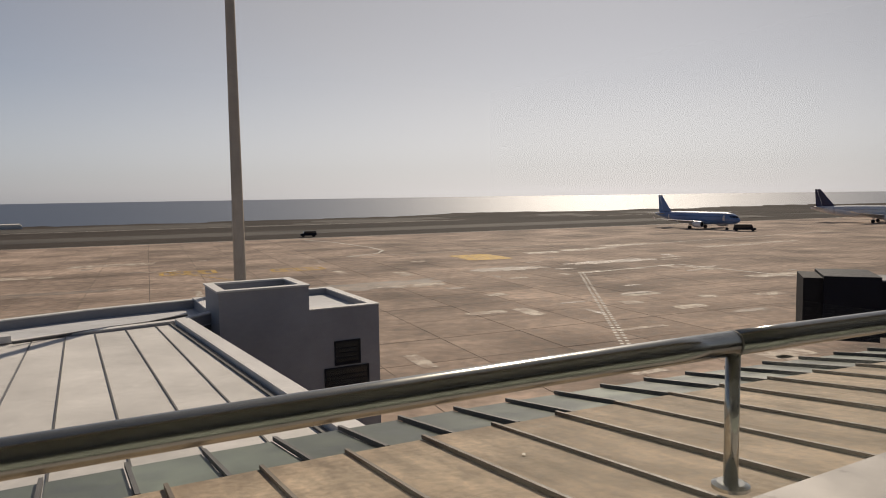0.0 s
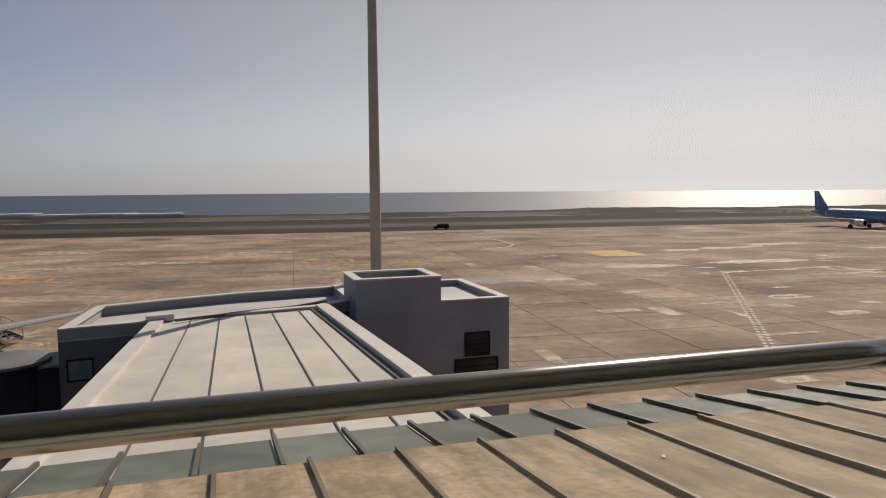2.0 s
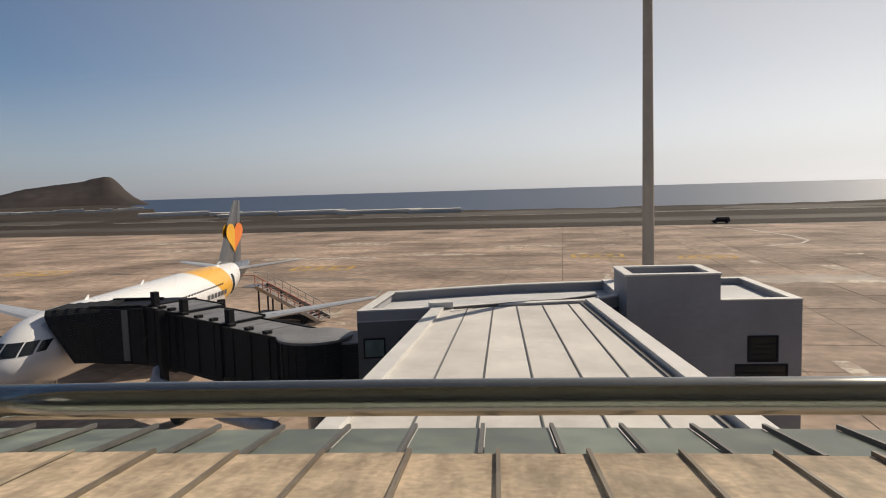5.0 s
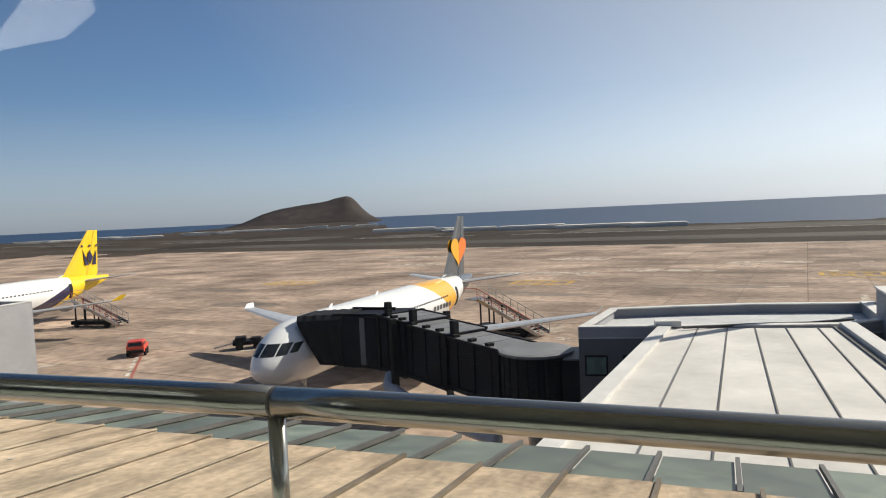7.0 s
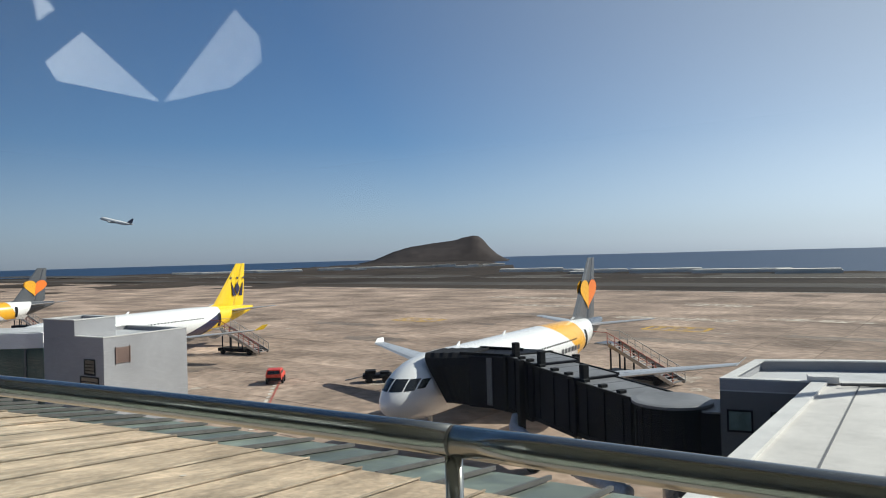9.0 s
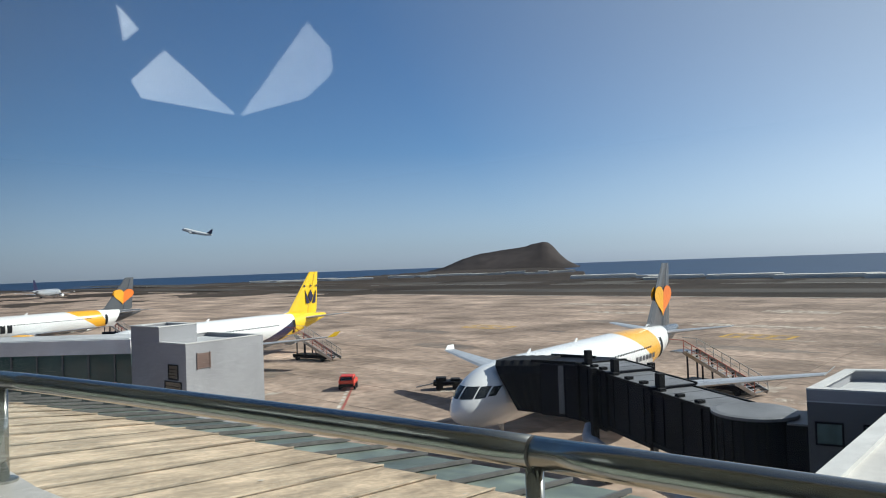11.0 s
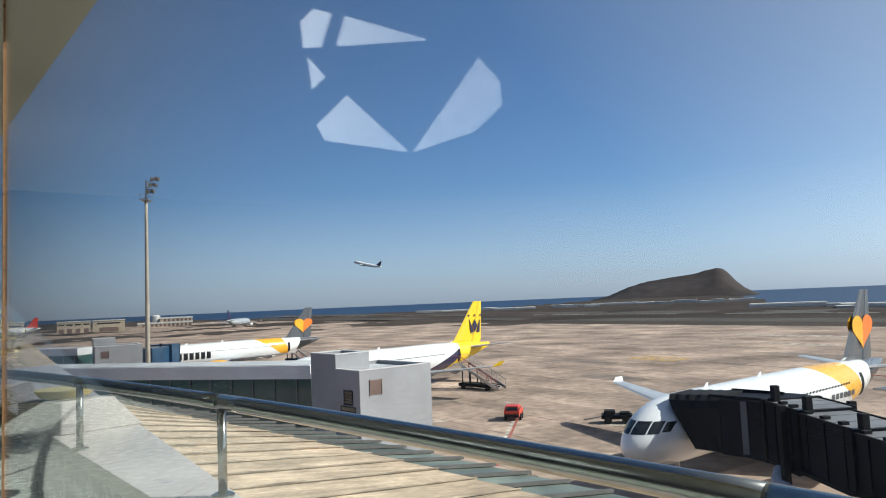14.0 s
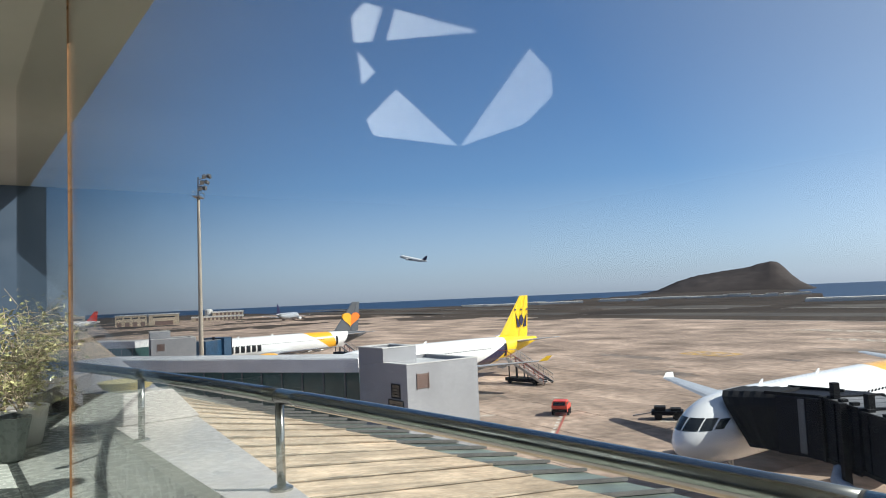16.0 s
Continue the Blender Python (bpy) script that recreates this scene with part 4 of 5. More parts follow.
def airliner(label, m, L, fus, tail_mat, heart=None, crown=None, title=None, gear=True, engine_mat=None, tip_mat=None, fence=0.55, group="parked airliners", side_windows=True):
    """A twin-jet. Local x runs aft from the nose, z up; fus: the fuselage's paint."""
    plane = thing("airliner", label, "airplane", m, group)
    S = [(0.0, 3.25, 0.06), (0.12, 3.26, 0.32), (0.4, 3.3, 0.66), (0.9, 3.38, 1.0), (1.6, 3.5, 1.34), (2.4, 3.63, 1.6), (3.4, 3.73, 1.82), (4.8, 3.8, 1.96), (6.2, 3.82, 1.98)]
    x = 7.0
    while x < L - 13.5:
        S.append((x, 3.82, 1.98))
        x += 0.8
    S += [(L - 13 + k * 0.65, 3.82 + 1.25 * (k / 20) ** 1.5, 1.98 - 1.68 * (k / 20) ** 1.45) for k in range(21)]
    bm = bmesh.new()
    loft(bm, [ellipse(sx, cz, r, r * 1.05) for sx, cz, r in S])
    body = part("fuselage", bm, fus, plane, smooth=True)
    # cockpit panes follow the nose
    sx, sc, sr = [s[0] for s in S], [s[1] for s in S], [s[2] + 0.015 for s in S]

    def nose_x(y, z):
        lo, hi = 0.2, 5.0
        for _ in range(24):
            x = (lo + hi) / 2
            cz, r = interp(x, sx, sc), interp(x, sx, sr)
            inside = (y / r) ** 2 + ((z - cz) / (r * 1.05)) ** 2 < 1
            lo, hi = (lo, x) if inside else (x, hi)
        return hi
    for side in (1, -1):
        for y0, y1, z0, z1 in ((0.05, 0.78, 4.06, 4.72), (0.84, 1.24, 4.06, 4.70), (1.3, 1.53, 4.12, 4.64)):
            bm = bmesh.new()
            q = [[bm.verts.new((nose_x(y0 + (y1 - y0) * i / 4, z0 + (z1 - z0) * j / 4), side * (y0 + (y1 - y0) * i / 4), z0 + (z1 - z0) * j / 4)) for j in range(5)] for i in range(5)]
            for i in range(4):
                for j in range(4):
                    bm.faces.new((q[i][j], q[i + 1][j], q[i + 1][j + 1], q[i][j + 1]))
            part("cockpit_pane", bm, M_DARKGLASS, body)
    # belly fairing and wings
    w0 = 12.0 + (L - 37.6) * 0.5
    bm = bmesh.new()
    loft(bm, [ellipse(w0 - 1.5 + k * 1.0, 2.3, 2.0 * math.sin(math.pi * (k + 0.5) / 11) ** 0.4, 0.85 * math.sin(math.pi * (k + 0.5) / 11) ** 0.4, 20) for k in range(11)])
    part("belly_fairing", bm, M_WHITE if fus is not M_BLUE else fus, plane, smooth=True)
    for side in (1, -1):
        bm = bmesh.new()
        up = (0, 0, 1)
        surface(bm, [((w0, side * 1.2, 2.5), (w0 + 6.9, side * 1.2, 2.45), 0.85, up), ((w0 + 2.6, side * 6.3, 2.85), (w0 + 6.9, side * 6.3, 2.8), 0.5, up), ((w0 + 5.6, side * 12, 3.4), (w0 + 8.3, side * 12, 3.38), 0.3, up), ((w0 + 8.0, side * 16.6, 3.85), (w0 + 9.6, side * 16.6, 3.83), 0.16, up)])
        wing = part("wing", bm, M_WING, plane, smooth=False)
        bm = bmesh.new()
        surface(bm, [((w0 + 8.0, side * 16.6, 3.83), (w0 + 9.6, side * 16.6, 3.81), 0.14, (0, 1, 0)), ((w0 + 9.0, side * 17.0, 3.85 + fence), (w0 + 10.0, side * 17.0, 3.85 + fence), 0.06, (0, 1, 0))])
        part("winglet", bm, tip_mat or M_WHITE, wing)
        for yy, ln in ((7.8, 2.4), (11.2, 1.9), (4.2, 2.6)):
            bm = bmesh.new()
            xt = interp(yy, [1.2, 6.3, 12, 16.6], [w0 + 6.9, w0 + 6.9, w0 + 8.3, w0 + 9.6])
            zt = interp(yy, [1.2, 6.3, 12, 16.6], [2.3, 2.65, 3.25, 3.8])
            tube(bm, [(xt - ln, side * yy, zt - 0.1), (xt - ln * 0.5, side * yy, zt - 0.2), (xt + 0.7, side * yy, zt + 0.02)], [0.05, 0.2, 0.04], 8)
            part("flap_fairing", bm, M_WING, wing)
        bm = bmesh.new()
        prof = [(0, 0.86), (0.06, 0.97), (0.3, 1.06), (1.4, 1.14), (2.6, 1.05), (3.5, 0.85)]
        loft(bm, [ellipse(w0 - 1.6 + px, 1.85, r, r, 20) for px, r in prof], caps=False)
        for v in bm.verts:
            v.co.y += side * 5.75
        eng = part("engine", bm, engine_mat or M_WHITE, plane, smooth=True)
        bm = bmesh.new()
        loft(bm, [[(a, b + side * 5.75, c) for a, b, c in ellipse(w0 - 1.3 + px, 1.85, r, r, 20)] for px, r in ((0, 0.84), (0.3, 0.82), (0.31, 0.2), (-0.1, 0.03))])
        part("fan", bm, M_BLACK, eng)
        bm = bmesh.new()
        loft(bm, [[(a, b + side * 5.75, c) for a, b, c in ellipse(w0 + 1.6 + px, 1.85, r, r, 16)] for px, r in ((0, 0.75), (1.0, 0.55), (2.2, 0.3), (2.9, 0.08))])
        part("exhaust_cone", bm, M_METAL, eng)
        bm = bmesh.new()
        surface(bm, [((w0 - 0.3, side * 5.75, 2.7), (w0 + 3.6, side * 5.75, 2.5), 0.3, (0, 1, 0)), ((w0 + 2.0, side * 5.75, 3.0), (w0 + 4.2, side * 5.75, 2.95), 0.3, (0, 1, 0))])
        part("pylon", bm, M_WING, eng)
        bm = bmesh.new()
        surface(bm, [((L - 5.4, side * 0.6, 4.95), (L - 2.0, side * 0.6, 4.95), 0.35, up), ((L - 2.6, side * 6.2, 5.5), (L - 1.2, side * 6.2, 5.5), 0.12, up)])
        part("tailplane", bm, M_WING, plane)
    bm = bmesh.new()
    yv = (0, 1, 0)
    surface(bm, [((L - 9.2, 0, 5.6), (L - 3.9, 0, 5.4), 0.2, yv), ((L - 7.6, 0, 6.0), (L - 3.8, 0, 6.0), 0.42, yv), ((L - 3.1, 0, 11.7), (L - 2.02, 0, 11.7), 0.22, yv)])
    fin = part("fin", bm, tail_mat, plane)
    bm = bmesh.new()
    surface(bm, [((L - 3.86, 0, 5.4), (L - 1.9, 0, 5.55), 0.26, yv), ((L - 3.76, 0, 6.0), (L - 1.75, 0, 6.0), 0.26, yv), ((L - 1.99, 0, 11.7), (L - 1.3, 0, 11.7), 0.12, yv)])
    part("rudder", bm, tail_mat, plane)
    bm = bmesh.new()
    loft(bm, [ellipse(L - 0.35 + k * 0.3, 5.05, 0.34 - k * 0.1, 0.34 - k * 0.1, 12) for k in range(2)])
    part("tail_exhaust", bm, M_METAL, plane)
    for side in (1, -1):
        if heart:
            for mi_, s0 in ((M_AMBER, -1), (M_ORANGE, 1)):
                pts = []
                for k in range(15):
                    t = math.pi * k / 14 * s0
                    hx, hz = 16 * math.sin(t) ** 3, 13 * math.cos(t) - 5 * math.cos(2 * t) - 2 * math.cos(3 * t) - math.cos(4 * t)
                    cz = 8.23 + hz * 0.102
                    cx = L - 3.65 + hx * 0.135 + (cz - 8.0) * 0.12
                    pts.append((cx, cz))
                bm = bmesh.new()
                decal(bm, pts, side * 0.16, side * 0.05)
                part("tail_emblem", bm, mi_, fin, "amber and orange rounded emblem")
        if crown:
            bm = bmesh.new()
            c0 = L - 3.1
            for e in (-1, 1):
                decal(bm, [(c0 + e * 0.28, 7.0), (c0 + e * 0.95, 7.0), (c0 + e * 1.2, 9.05), (c0 + e * 0.62, 7.85)], side * 0.17, side * 0.045)
            decal(bm, [(c0, 7.1), (c0 + 0.52, 8.05), (c0, 9.0), (c0 - 0.52, 8.05)], side * 0.17, side * 0.045)
            for dx in (-1.25, 0.05, 1.3):
                decal(bm, [(c0 + dx - 0.2, 9.6), (c0 + dx, 9.4), (c0 + dx + 0.2, 9.6), (c0 + dx, 9.8)], side * 0.17, side * 0.045)
            part("tail_emblem", bm, M_NAVY, fin, "dark plain crown-like emblem")
        # cabin windows and doors
        if side_windows:
            wb = bmesh.new()
            box(wb, -0.12, 0.12, -0.006, 0.006, -0.17, 0.17)
            me = bpy.data.meshes.new("cabin_window")
            wb.to_mesh(me), wb.free()
            me.materials.append(M_DARKGLASS)
            for k in range(int((L - 17) / 0.53)):
                wx = 6.6 + k * 0.53
                if wx > L - 9.2:
                    break
                cz, r = interp(wx, [s[0] for s in S], [s[1] for s in S]), interp(wx, [s[0] for s in S], [s[2] for s in S])
                zz = 4.35
                ob = new("cabin_window", me)
                ob.parent = body
                ob.matrix_basis = pose(wx, side * (r * math.sqrt(max(1 - ((zz - cz) / (r * 1.05)) ** 2, 0.1)) + 0.004), zz, -side * 15, 0, 0)
        for dx in (4.9, L - 8.2):
            bm = bmesh.new()
            cz, r = interp(dx, [s[0] for s in S], [s[1] for s in S]), interp(dx, [s[0] for s in S], [s[2] for s in S])
            rows = []
            for k in range(7):
                z = 3.05 + 1.85 * k / 6
                y = r * math.sqrt(max(1 - ((z - cz) / (r * 1.05)) ** 2, 0.05)) + 0.012
                rows.append([bm.verts.new((dx + e, side * y, z)) for e in (-0.42, 0.42)])
            for a, b in zip(rows, rows[1:]):
                bm.faces.new((a[0], a[1], b[1], b[0]))
            open_door = dx > 10 and side < 0
            part("door", bm, M_BLACK if open_door else M_COPING, body, "open rear doorway" if open_door else "")
        if title:
            x0, x1, zt, h, tm = title
            n = 6
            for k in range(n):
                xa, xb = x0 + (x1 - x0) * (k + 0.08) / n, x0 + (x1 - x0) * (k + 0.8) / n
                bm = bmesh.new()
                r = 1.98
                rows = []
                for q in range(4):
                    z = zt + h * q / 3
                    y = r * math.sqrt(max(1 - ((z - 3.82) / (r * 1.05)) ** 2, 0.05)) + 0.015
                    rows.append([bm.verts.new((e, side * y, z)) for e in (xa, xb)])
                for a, b in zip(rows, rows[1:]):
                    bm.faces.new((a[0], a[1], b[1], b[0]))
                part("title_bar", bm, tm, body)
    if gear:
        for gx, gy, r in ((5.1, 0, 0.38), (w0 + 5.6, 3.8, 0.58), (w0 + 5.6, -3.8, 0.58)):
            bm = bmesh.new()
            tube(bm, [(gx, gy, r), (gx, gy, 2.4)], 0.12, 10)
            bar(bm, (gx, gy, 1.2), (gx - 0.9, gy * 0.8, 2.2), 0.1, 0.1)
            leg = part("landing_gear", bm, M_METAL, plane)
            for e in (-0.28, 0.28):
                bm = bmesh.new()
                tube(bm, [(gx, gy + e - 0.13, r), (gx, gy + e - 0.1, r), (gx, gy + e + 0.1, r), (gx, gy + e + 0.13, r)], [r * 0.85, r, r, r * 0.85], 20)
                part("wheel", bm, M_BLACK, leg)
    bm = bmesh.new()
    for ax, az0 in ((8.5, 5.88), (15.5, 5.9)):
        decal(bm, [(ax, az0), (ax + 0.5, az0), (ax + 0.6, az0 + 0.28), (ax + 0.42, az0 + 0.28)], -0.03, 0.06)
    part("aerial", bm, M_WHITE, plane)
    return plane


airliner("white airliner with grey tail, amber heart emblem, at jet bridge", frame_at(-38.3, 16.57, 0, -0.4753, 0.8798) @ Matrix.Scale(0.983, 4), 37.6, M_HEART_SHORT, M_TAILGREY, heart=True, title=(22.6, 26.9, 3.45, 0.42, M_TAILGREY), fence=0.4)
airliner("white airliner with a yellow tail and dark crown emblem", frame_at(-85.2, -6.3, 0, -0.56, 0.83), 37.6, M_CROWN, M_YELLOW, crown=True, tip_mat=M_YELLOW)
airliner("white airliner with grey tail, amber heart and dark title", frame_at(-130.3, -32.75, 0, -0.5653, 0.8249), 37.6, M_HEART_SHORT, M_TAILGREY, engine_mat=M_AMBER, heart=True, title=(6.2, 12.8, 3.15, 1.2, M_BLACK))
airliner("blue airliner parked across the apron near the sea", frame_at(87.5, 204, 0, 71.9 - 87.5, 234 - 204) @ Matrix.Scale(0.9, 4), 37.6, M_BLUE, M_BLUE, engine_mat=M_WHITE)
airliner("white airliner with a dark blue tail far across the apron", frame_at(162, 226, 0, 133.4 - 162, 252 - 226), 38.5, M_WHITE, M_NAVY, title=(9, 15, 3.5, 1.0, M_NAVY))
airliner("dark-tailed airliner far off beside the runway", frame_at(-500, -52, -0.6, 0.95, -0.27), 37.6, M_WING, M_NAVY, side_windows=False)
airliner("white airliner climbing away after take-off", frame_at(-900, 38, 62, 0.35, 0.94) @ pose(0, 0, 0, 0, 15, 0), 37.6, M_WHITE, M_NAVY, gear=False, group="flying airliners", side_windows=False)
airliner("white airliner with a red tail far along the apron", frame_at(-452, -208, 0, -0.33, 0.94), 37.6, M_WHITE, M_RED, side_windows=False)


# ---- jet bridge at the nearest aircraft ----
def jet_bridge(label, start, end, low, high, cab_turn):
    """Local x runs from the rotunda to the cab; low and high: floor and roof heights at the rotunda and at the cab."""
    d = Vector((end[0] - start[0], end[1] - start[1], 0))
    n = d.length
    b = thing("jet_bridge", label, "jet bridge", frame_at(start[0], start[1], 0, d.x, d.y), "jet bridges")

    def zb(x):
        return low[0] + (low[1] - low[0]) * x / n

    def zt(x):
        return high[0] + (high[1] - high[0]) * x / n

    def sloped(x0, x1, y0, y1, b0, b1, t0, t1):
        return loft(bmesh.new(), [[(x0, y0, b0), (x0, y1, b0), (x0, y1, t0), (x0, y0, t0)], [(x1, y0, b1), (x1, y1, b1), (x1, y1, t1), (x1, y0, t1)]])

    bm = bmesh.new()
    tube(bm, [(0, 0, zb(0) - 0.1), (0, 0, zt(0))], 1.6, 28)
    rot = part("rotunda", bm, M_BRIDGE, b)
    bm = bmesh.new()
    tube(bm, [(0, 0, zt(0) + 0.004), (0, 0, zt(0) + 0.12), (0, 0, zt(0) + 0.16)], [1.72, 1.72, 1.5], 28)
    part("rotunda_roof", bm, M_BRIDGETOP, rot)
    for k in range(9):
        a = radians(25 + 16 * k)
        part("rib", boxed(-0.05, 0.05, 1.604, 1.66, zb(0), zt(0) - 0.02, pose(0, 0, 0, 0, 0, math.degrees(a) - 90)), M_BLACK, rot)
    m = frame_at(0, 0, 0, -0.72, -0.69)
    link_box = part("link", boxed(1.2, 3.1, -1.25, 1.25, zb(0), zt(0) - 0.12, m), M_BRIDGE, b)
    part("link_roof", boxed(1.25, 3.05, -1.32, 1.32, zt(0) - 0.116, zt(0) - 0.04, m), M_BRIDGETOP, link_box)
    bm = bmesh.new()
    tube(bm, [(0, 0, 0), (0, 0, zb(0) - 0.1)], 0.5, 16)
    part("column", bm, M_METAL, b)
    spans = [(1.3, n * 0.38, 1.2, 0.0), (n * 0.345, n * 0.62, 1.36, 0.16), (n * 0.585, n - 3.4, 1.52, 0.32)]
    for x0, x1, w, up in spans:
        dn = up * 0.5
        tun = part("tunnel", sloped(x0, x1, -w, w, zb(x0) - dn, zb(x1) - dn, zt(x0) + up, zt(x1) + up), M_BRIDGE, b)
        plates = 3
        for q in range(plates):
            a, c = x0 + (x1 - x0) * q / plates + 0.04, x0 + (x1 - x0) * (q + 1) / plates - 0.04
            part("roof_plate", sloped(a, c, -w + 0.1, w - 0.1, zt(a) + up + 0.004, zt(c) + up + 0.004, zt(a) + up + 0.045, zt(c) + up + 0.045), M_BRIDGETOP, tun)
        for s in (-1, 1):
            bm = bmesh.new()
            bar(bm, (x0, s * (w + 0.03), zt(x0) + up + 0.02), (x1, s * (w + 0.03), zt(x1) + up + 0.02), 0.1, 0.14)
            part("roof_edge_channel", bm, M_BLACK, tun)
            bm = bmesh.new()
            bar(bm, (x0, s * (w + 0.03), zb(x0) - dn + 0.06), (x1, s * (w + 0.03), zb(x1) - dn + 0.06), 0.1, 0.2)
            part("floor_beam", bm, M_BLACK, tun)
            k = x0 + 0.5
            while k < x1 - 0.4:
                bm = bmesh.new()
                bar(bm, (k, s * (w + 0.02), zb(k) - dn + 0.16), (k, s * (w + 0.02), zt(k) + up - 0.06), 0.1, 0.07)
                part("rib", bm, M_BRIDGE, tun)
                k += 1.35
        end_x = x1 - 0.15
        part("end_frame", boxed(end_x - 0.14, end_x + 0.14, -w - 0.14, w + 0.14, zb(x1) - dn - 0.1, zt(x1) + up + 0.12), M_BLACK, tun)
        part("roof_beacon", boxed(x1 - 0.75, x1 - 0.38, w - 0.6, w - 0.25, zt(x1) + up + 0.046, zt(x1) + up + 0.85, bevel=0.03), M_BLACK, tun)
        for q in range(3):
            x = x0 + (x1 - x0) * (q + 0.6) / 3.3
            part("roof_fitting", boxed(x, x + 0.3, w - 0.5, w - 0.12, zt(x) + up + 0.046, zt(x) + up + 0.2, bevel=0.02), M_BLACK, tun)
    # drive column and wheels
    x = n * 0.63
    bm = bmesh.new()
    for s in (-1, 1):
        bar(bm, (x, s * 1.85, 0.9), (x, s * 1.85, zt(x) + 0.5), 0.34, 0.3)
    bar(bm, (x, -2.2, 1.0), (x, 2.2, 1.0), 0.5, 0.4)
    leg = part("lift_column", bm, M_BLACK, b)
    for s in (-1, 1):
        bm = bmesh.new()
        tube(bm, [(x, s * 1.2 - 0.25, 0.55), (x, s * 1.2 + 0.25, 0.55)], 0.55, 20)
        part("wheel", bm, M_BLACK, leg)
    # ribbed air duct slung under the tunnels
    bm = bmesh.new()
    path = [Vector((n * 0.70, 1.5, zb(n) - 0.5)), Vector((n * 0.66, 2.05, zb(n) - 0.9)), Vector((n * 0.5, 1.9, zb(n) - 1.5)), Vector((n * 0.32, 1.6, zb(0) - 1.5)), Vector((n * 0.08, 1.3, zb(0) - 1.6))]
    pts, rad = [], []
    for p, q in zip(path, path[1:]):
        steps = max(int((q - p).length / 0.16), 2)
        for k in range(steps):
            pts.append(p.lerp(q, k / steps))
            rad.append(0.36 if len(pts) % 2 else 0.31)
    tube(bm, pts, rad, 14)
    part("air_duct", bm, M_DUCT, b, "grey ribbed air duct", smooth=True)
    # cab with a bellows canopy
    c0, c1 = zb(n), zt(n)
    m = pose(n - 2.4, 0, 0, 0, 0, cab_turn)
    bm = bmesh.new()
    tube(bm, [m @ Vector((0, 0, c0 - 0.3)), m @ Vector((0, 0, c1 + 0.18))], 2.0, 24)
    cab = part("cab", bm, M_BRIDGE, b)
    part("cab_front", boxed(0.2, 2.5, -1.8, 1.8, c0 - 0.3, c1 + 0.16, m, bevel=0.05), M_BRIDGE, cab)
    # greyer strips added for the column sides that the sun lights
    for a in (0.1, 0.95):
        part("cab_panel", boxed(a, a + 0.34, 1.804, 1.85, c0 - 0.1, c1 + 0.1, m), M_GREYDARK, cab, "grey upright strip for a sunlit column side of the cab")
    bm = bmesh.new()
    bar(bm, m @ Vector((0.2, 1.5, c1 + 0.25)), m @ Vector((3.2, 1.5, c1 + 0.25)), 0.16, 0.16)
    bar(bm, m @ Vector((0.2, -1.2, c1 + 0.25)), m @ Vector((3.2, -1.2, c1 + 0.25)), 0.16, 0.16)
    part("canopy_rail", bm, M_BLACK, cab)
    bm = bmesh.new()
    rings = []
    for i in range(11):
        g = 0.045 if i % 2 else 0.0
        zt_ = c1 + 0.3 - 0.02 * i
        rings.append([m @ Vector((2.5 + i * (0.16 + 0.16 * (z - c0 + 0.2) / (c1 - c0)), y, z)) for y, z in ((-1.8 + g, c0 - 0.2), (1.8 - g, c0 - 0.2), (1.8 - g, zt_ - 0.75), (1.62 - g, zt_ - 0.3), (1.2 - g, zt_ - g), (-1.2 + g, zt_ - g), (-1.62 + g, zt_ - 0.3), (-1.8 + g, zt_ - 0.75))])
    loft(bm, rings)
    part("bellows", bm, M_BLACK, cab)
    return b


jet_bridge("dark jet bridge docked at the white airliner", (-21.9, 23.1), (-37.3, 24.3), (2.9, 3.3), (5.5, 5.9), 36.0)


def simple_bridge(label, start, end, z0, z1, mat_):
    d = Vector((end[0] - start[0], end[1] - start[1], 0))
    n = d.length
    b = thing("jet_bridge", label, "jet bridge", frame_at(start[0], start[1], 0, d.x, d.y), "jet bridges")
    tun = part("tunnel", boxed(0, n - 2, -1.5, 1.5, z0, z1), mat_, b)
    part("tunnel_roof", boxed(0.05, n - 2.05, -1.45, 1.45, z1 + 0.004, z1 + 0.08), M_BRIDGETOP, tun)
    cab = part("cab", boxed(n - 1.996, n + 0.8, -2.0, 2.0, z0 - 0.2, z1 + 0.3), mat_, b)
    part("bellows", boxed(n + 0.804, n + 1.8, -1.7, 1.7, z0, z1 + 0.15), M_BLACK, cab)
    bm = bmesh.new()
    bar(bm, (n * 0.7, -1.2, 0), (n * 0.7, -1.2, z0), 0.4, 0.4)
    bar(bm, (n * 0.7, 1.2, 0), (n * 0.7, 1.2, z0), 0.4, 0.4)
    leg = part("lift_column", bm, M_METAL, b)
    for s in (-1, 1):
        part("roof_lamp", boxed(n * 0.5 - 0.2, n * 0.5 + 0.2, s - 0.15, s + 0.15, z1 + 0.084, z1 + 0.6), M_BLACK, tun)
    return b


simple_bridge("blue jet bridge docked at a far airliner", (-121.0, -29.5), (-128.6, -27.6), 3.0, 6.2, M_BRIDGEBLUE)
simple_bridge("dark parked jet bridge with roof lamps", (40.0, 33.4), (22.9, 40.1), 3.9, 7.0, M_BRIDGE)


